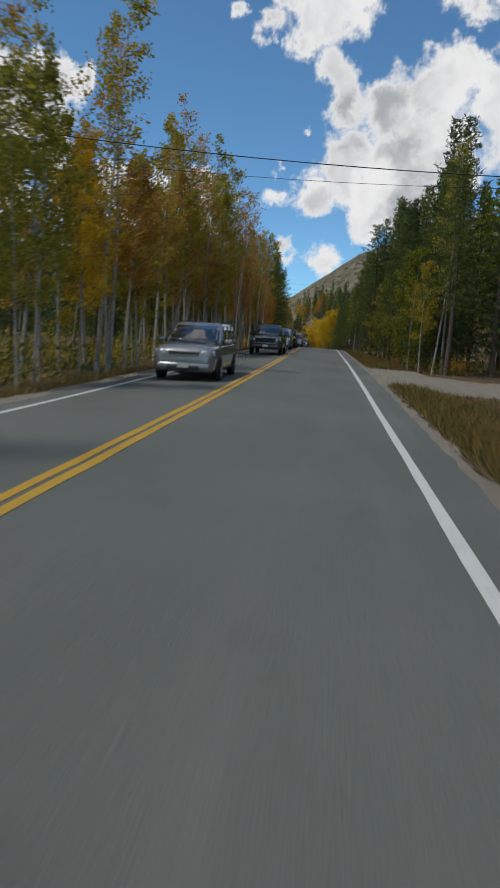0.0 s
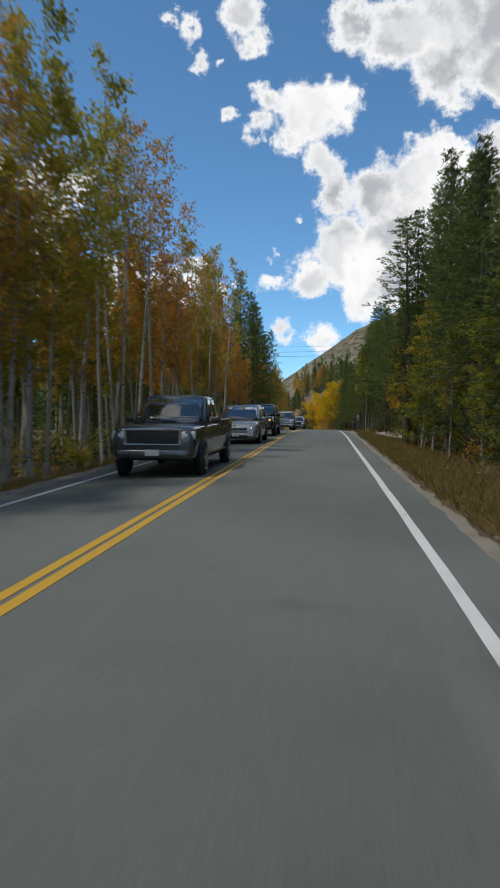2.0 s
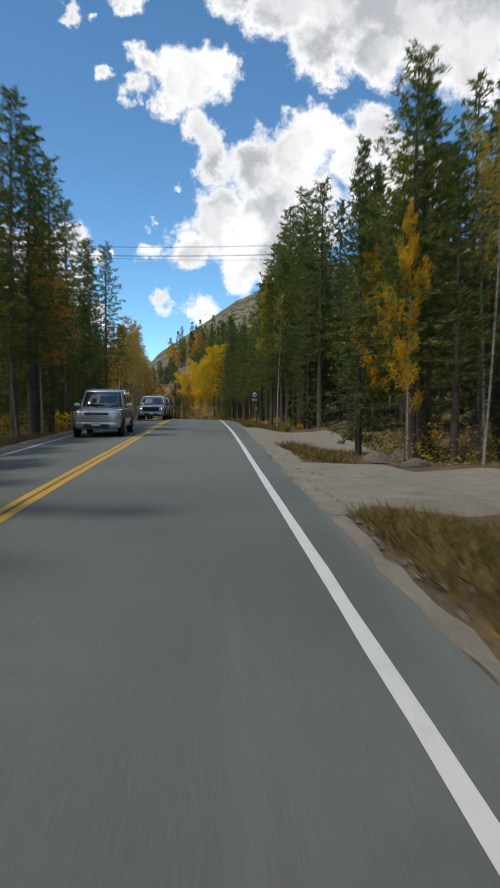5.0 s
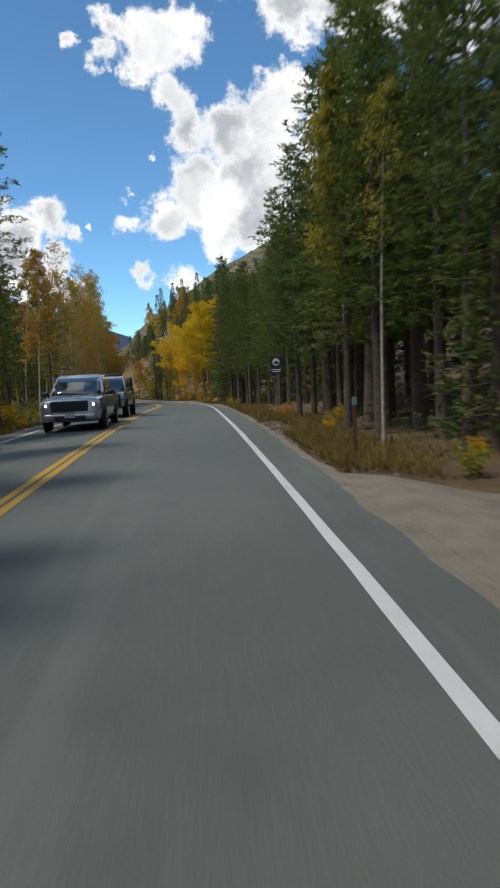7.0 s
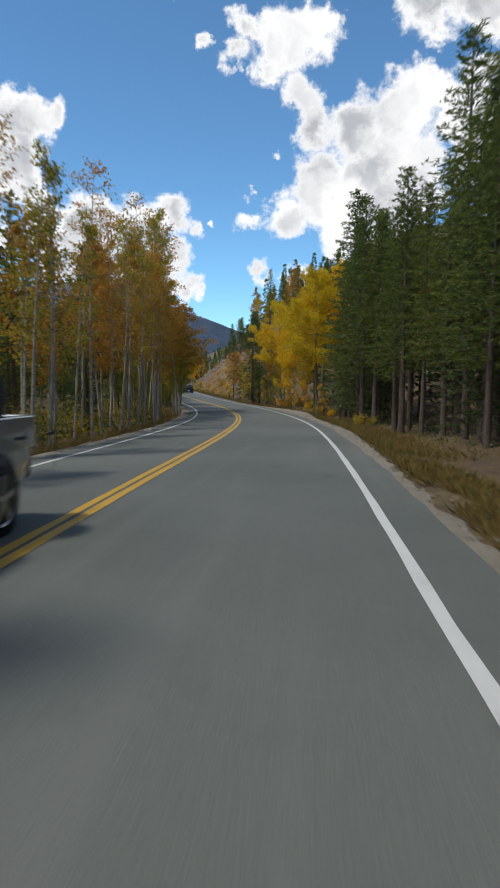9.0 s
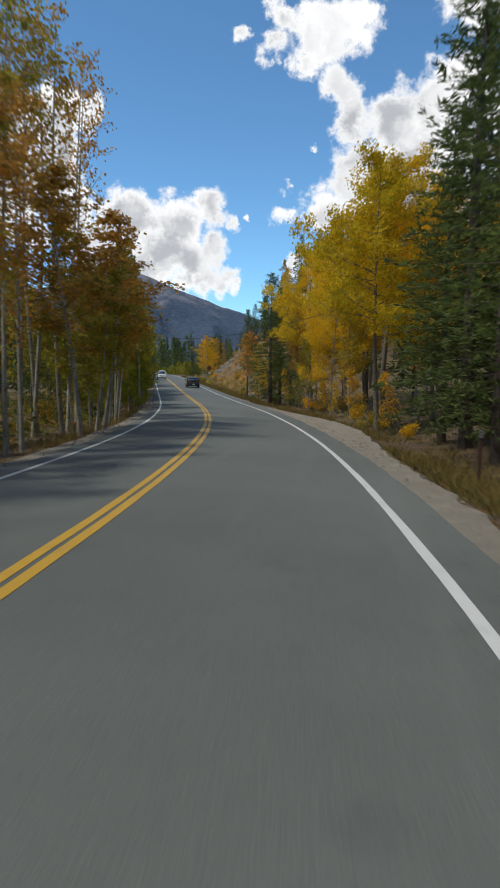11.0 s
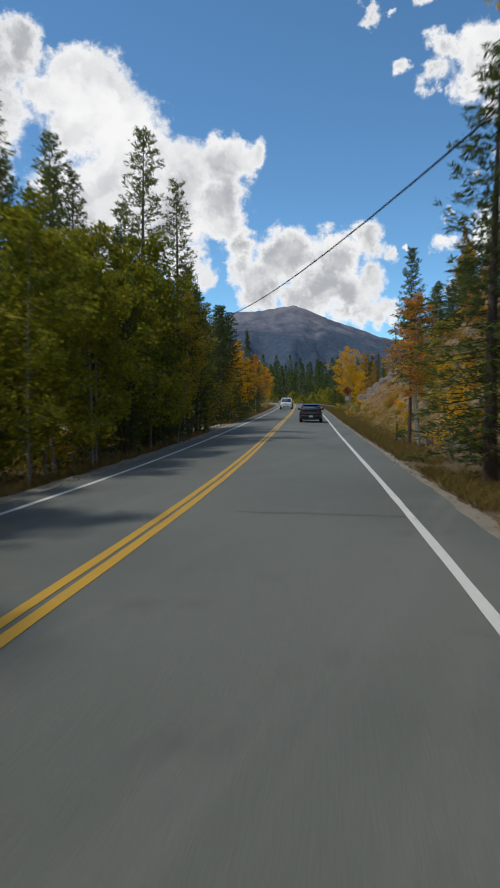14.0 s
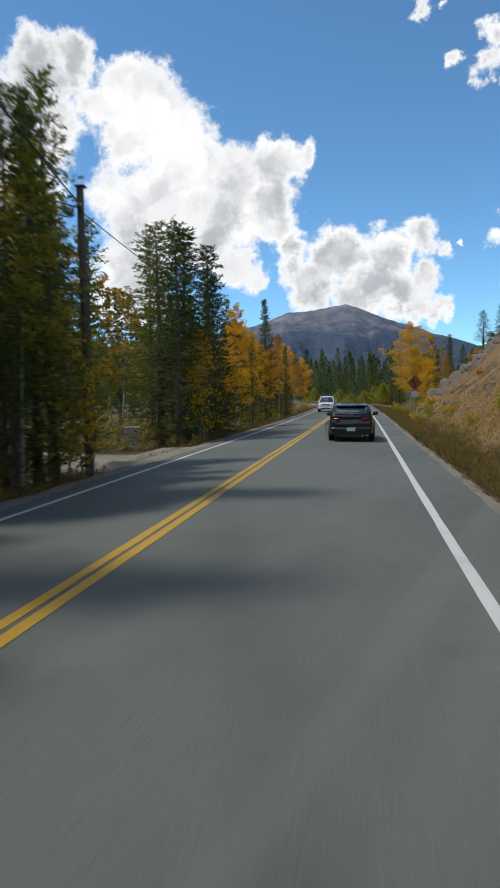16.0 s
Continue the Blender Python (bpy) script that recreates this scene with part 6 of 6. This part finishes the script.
raw("shaft", *tube([(0, 0, -0.5), (0, 0, 4), (0, 0, 8.2)], [0.16, 0.14, 0.115], 12), POLE_WOOD, guard, "", True)
part("bracket", block(-0.04, 0.04, 0.0, 0.16, 7.0, 7.1, 0.01), RUST, guard)
guard.matrix_basis = stand(174.0, 9.2)


def wire(a, b, sag, thick, words):
    pts = [a.lerp(b, k / 24) - Vector((0, 0, sag * 4 * (k / 24) * (1 - k / 24))) for k in range(25)]
    return tagged(raw("overhead_wire", *tube(pts, [thick] * 25, 6), CABLE, smooth=True), words, "wire", "wires over the road")


def above(s, u, z):
    p = road(s, u)
    return Vector((p.x, p.y, ground_z(s, u) + z))


wire(above(233.5, -8.5, 7.35), above(174.0, 9.0, 7.6 - lift(174.0, 9.0)), 2.0, 0.018, "thick black cable slung across the road")
wire(above(233.5, -8.5, 7.2), above(300.0, -9.6, 7.4), 0.8, 0.014, "thin black wire between the poles")
wire(above(233.5, -8.5, 7.3), above(214.0, -15.5, 8.0), 0.5, 0.014, "thin black wire between the poles")
for s, z0, z1, r in ((19.8, 7.9, 6.2, 0.014), (24.4, 7.8, 7.1, 0.008), (95.0, 7.6, 8.4, 0.012), (95.8, 8.1, 9.0, 0.010), (108, 10.5, 10.8, 0.008)):
    wire(above(s, -13.5, z0), above(s + 0.6, 12.5, z1 - lift(s, 12.5)), 0.5, r, "thin black wire crossing above the road")

box = tagged(new("utility_box"), "small off-white steel utility box by the side road", "utility box")
part("cabinet", block(-0.35, 0.35, -0.25, 0.25, -0.1, 0.85, 0.02), WHITE_BOX, box)
part("lid", block(-0.38, 0.38, -0.28, 0.28, 0.85, 0.92, 0.02), WHITE_BOX, box)
part("hinge", block(-0.36, -0.34, -0.27, -0.24, 0.2, 0.35), GALVANISED, box)
box.matrix_basis = stand(247.5, -12.2, 20)


def boulder(seed, size, flat=0.55, words="weathered granite boulder on the slope"):
    """A rock with broken flat faces."""
    rnd = random.Random(seed)
    bm = bmesh.new()
    bmesh.ops.create_icosphere(bm, subdivisions=3, radius=1.0)
    planes = [(Vector((rnd.gauss(0, 1), rnd.gauss(0, 1), rnd.gauss(0, 0.8))).normalized(), rnd.uniform(0.55, 0.9)) for _ in range(11)]
    for v in bm.verts:
        d = v.co.normalized()
        for n_, k in planes:
            over = d.dot(n_) * v.co.length - k
            if over > 0:
                v.co -= n_ * over * 0.92
        v.co *= 1 + 0.09 * noise.noise(v.co * 2.3 + Vector((seed, 0, 0))) + 0.05 * noise.noise(v.co * 6.0)
        v.co = Vector((v.co.x * size * 1.25, v.co.y * size, v.co.z * size * flat))
    return tagged(part("boulder", bm, ROCK, None, words), category="rock", group="rocks along the road")


ROCKS = [boulder(k, 1.0, f) for k, f in ((1, 0.5), (2, 0.65), (3, 0.42), (4, 0.8))]
laid = set()
rr = random.Random(3)


def lay(s, u, size, which, turn=0.0, tip=0.0, sink=0.15):
    m = stand(s, u, turn, sink * size) @ Matrix.Rotation(radians(tip), 4, "Y")
    if which in laid:
        one = copy_thing(ROCKS[which], m)
    else:
        laid.add(which)
        one = ROCKS[which]
        one.matrix_basis = m
    one.scale = (size, size, size)


# ledges along the far rim of the road cut, broken rock on its face, loose stones below
for k in range(60):
    f = k / 59
    lay(278 - 6 * f + rr.uniform(-1.5, 1.5), 4.2 + 12.5 * f + rr.uniform(-0.6, 0.6), rr.uniform(0.3, 0.85), rr.randrange(4), rr.uniform(60, 120), rr.uniform(-40, -15))
for k in range(50):
    f = rr.uniform(0, 1)
    lay(262 - 22 * f + rr.uniform(-2, 2), 5.0 + 9.0 * f + rr.uniform(-0.8, 0.8), rr.uniform(0.15, 0.6), rr.randrange(4), rr.uniform(60, 120), rr.uniform(-40, -15))
for k in range(50):
    lay(rr.uniform(219, 240), rr.uniform(4.0, 9), rr.uniform(0.15, 0.6), rr.randrange(4), rr.uniform(0, 360), rr.uniform(-30, 0))
for k in range(50):
    lay(rr.uniform(222, 290), rr.uniform(3.2, 13), rr.uniform(0.1, 0.4), rr.randrange(4), rr.uniform(0, 360), rr.uniform(-15, 15))
for s, u, z in ((86.5, 4.0, 0.5), (85.2, 4.6, 0.42), (88.0, 5.2, 0.55), (71.0, 3.4, 0.28), (114.7, 2.9, 0.14), (112.0, 7.5, 0.6), (118.0, 8.2, 0.45), (123.0, 7.0, 0.4), (110.0, 9.0, 0.5), (128, 8.0, .5), (134, 7.6, .4), (104, 6.5, .45)):
    lay(s, u, z, rr.randrange(4), rr.uniform(0, 360))


def scatter_stones(count, seed):
    """Loose stones along the broken edge of the asphalt."""
    rnd = np.random.RandomState(seed)
    shape = np.array([(1, 0, 0), (-1, 0, 0), (0, 1, 0), (0, -1, 0), (0, 0, 0.8), (0, 0, -0.5)], float)
    tri = np.array([(0, 2, 4), (2, 1, 4), (1, 3, 4), (3, 0, 4), (2, 0, 5), (1, 2, 5), (3, 1, 5), (0, 3, 5)])
    verts, faces = [], []
    for i in range(count):
        s = rnd.uniform(0, 320)
        u = 0.85 + abs(rnd.normal()) * 0.55 if rnd.uniform() < 0.75 else -7.1 - abs(rnd.normal()) * 0.3
        p, k = road(s, u), rnd.uniform(0.012, 0.055)
        z = max(ground_z(s, u), p.z - 0.05)
        verts.append(shape * k * rnd.uniform(0.6, 1.4, (6, 3)) + np.array([p.x, p.y, z + 0.2 * k]))
        faces.append(tri + 6 * i)
    leafy("loose_stones", np.concatenate(verts), np.concatenate(faces), GRAVEL, None)
    tagged(bpy.data.objects["loose_stones"], "loose gravel stones along the road edge", "gravel", kind="stuff")


scatter_stones(5000, 6)
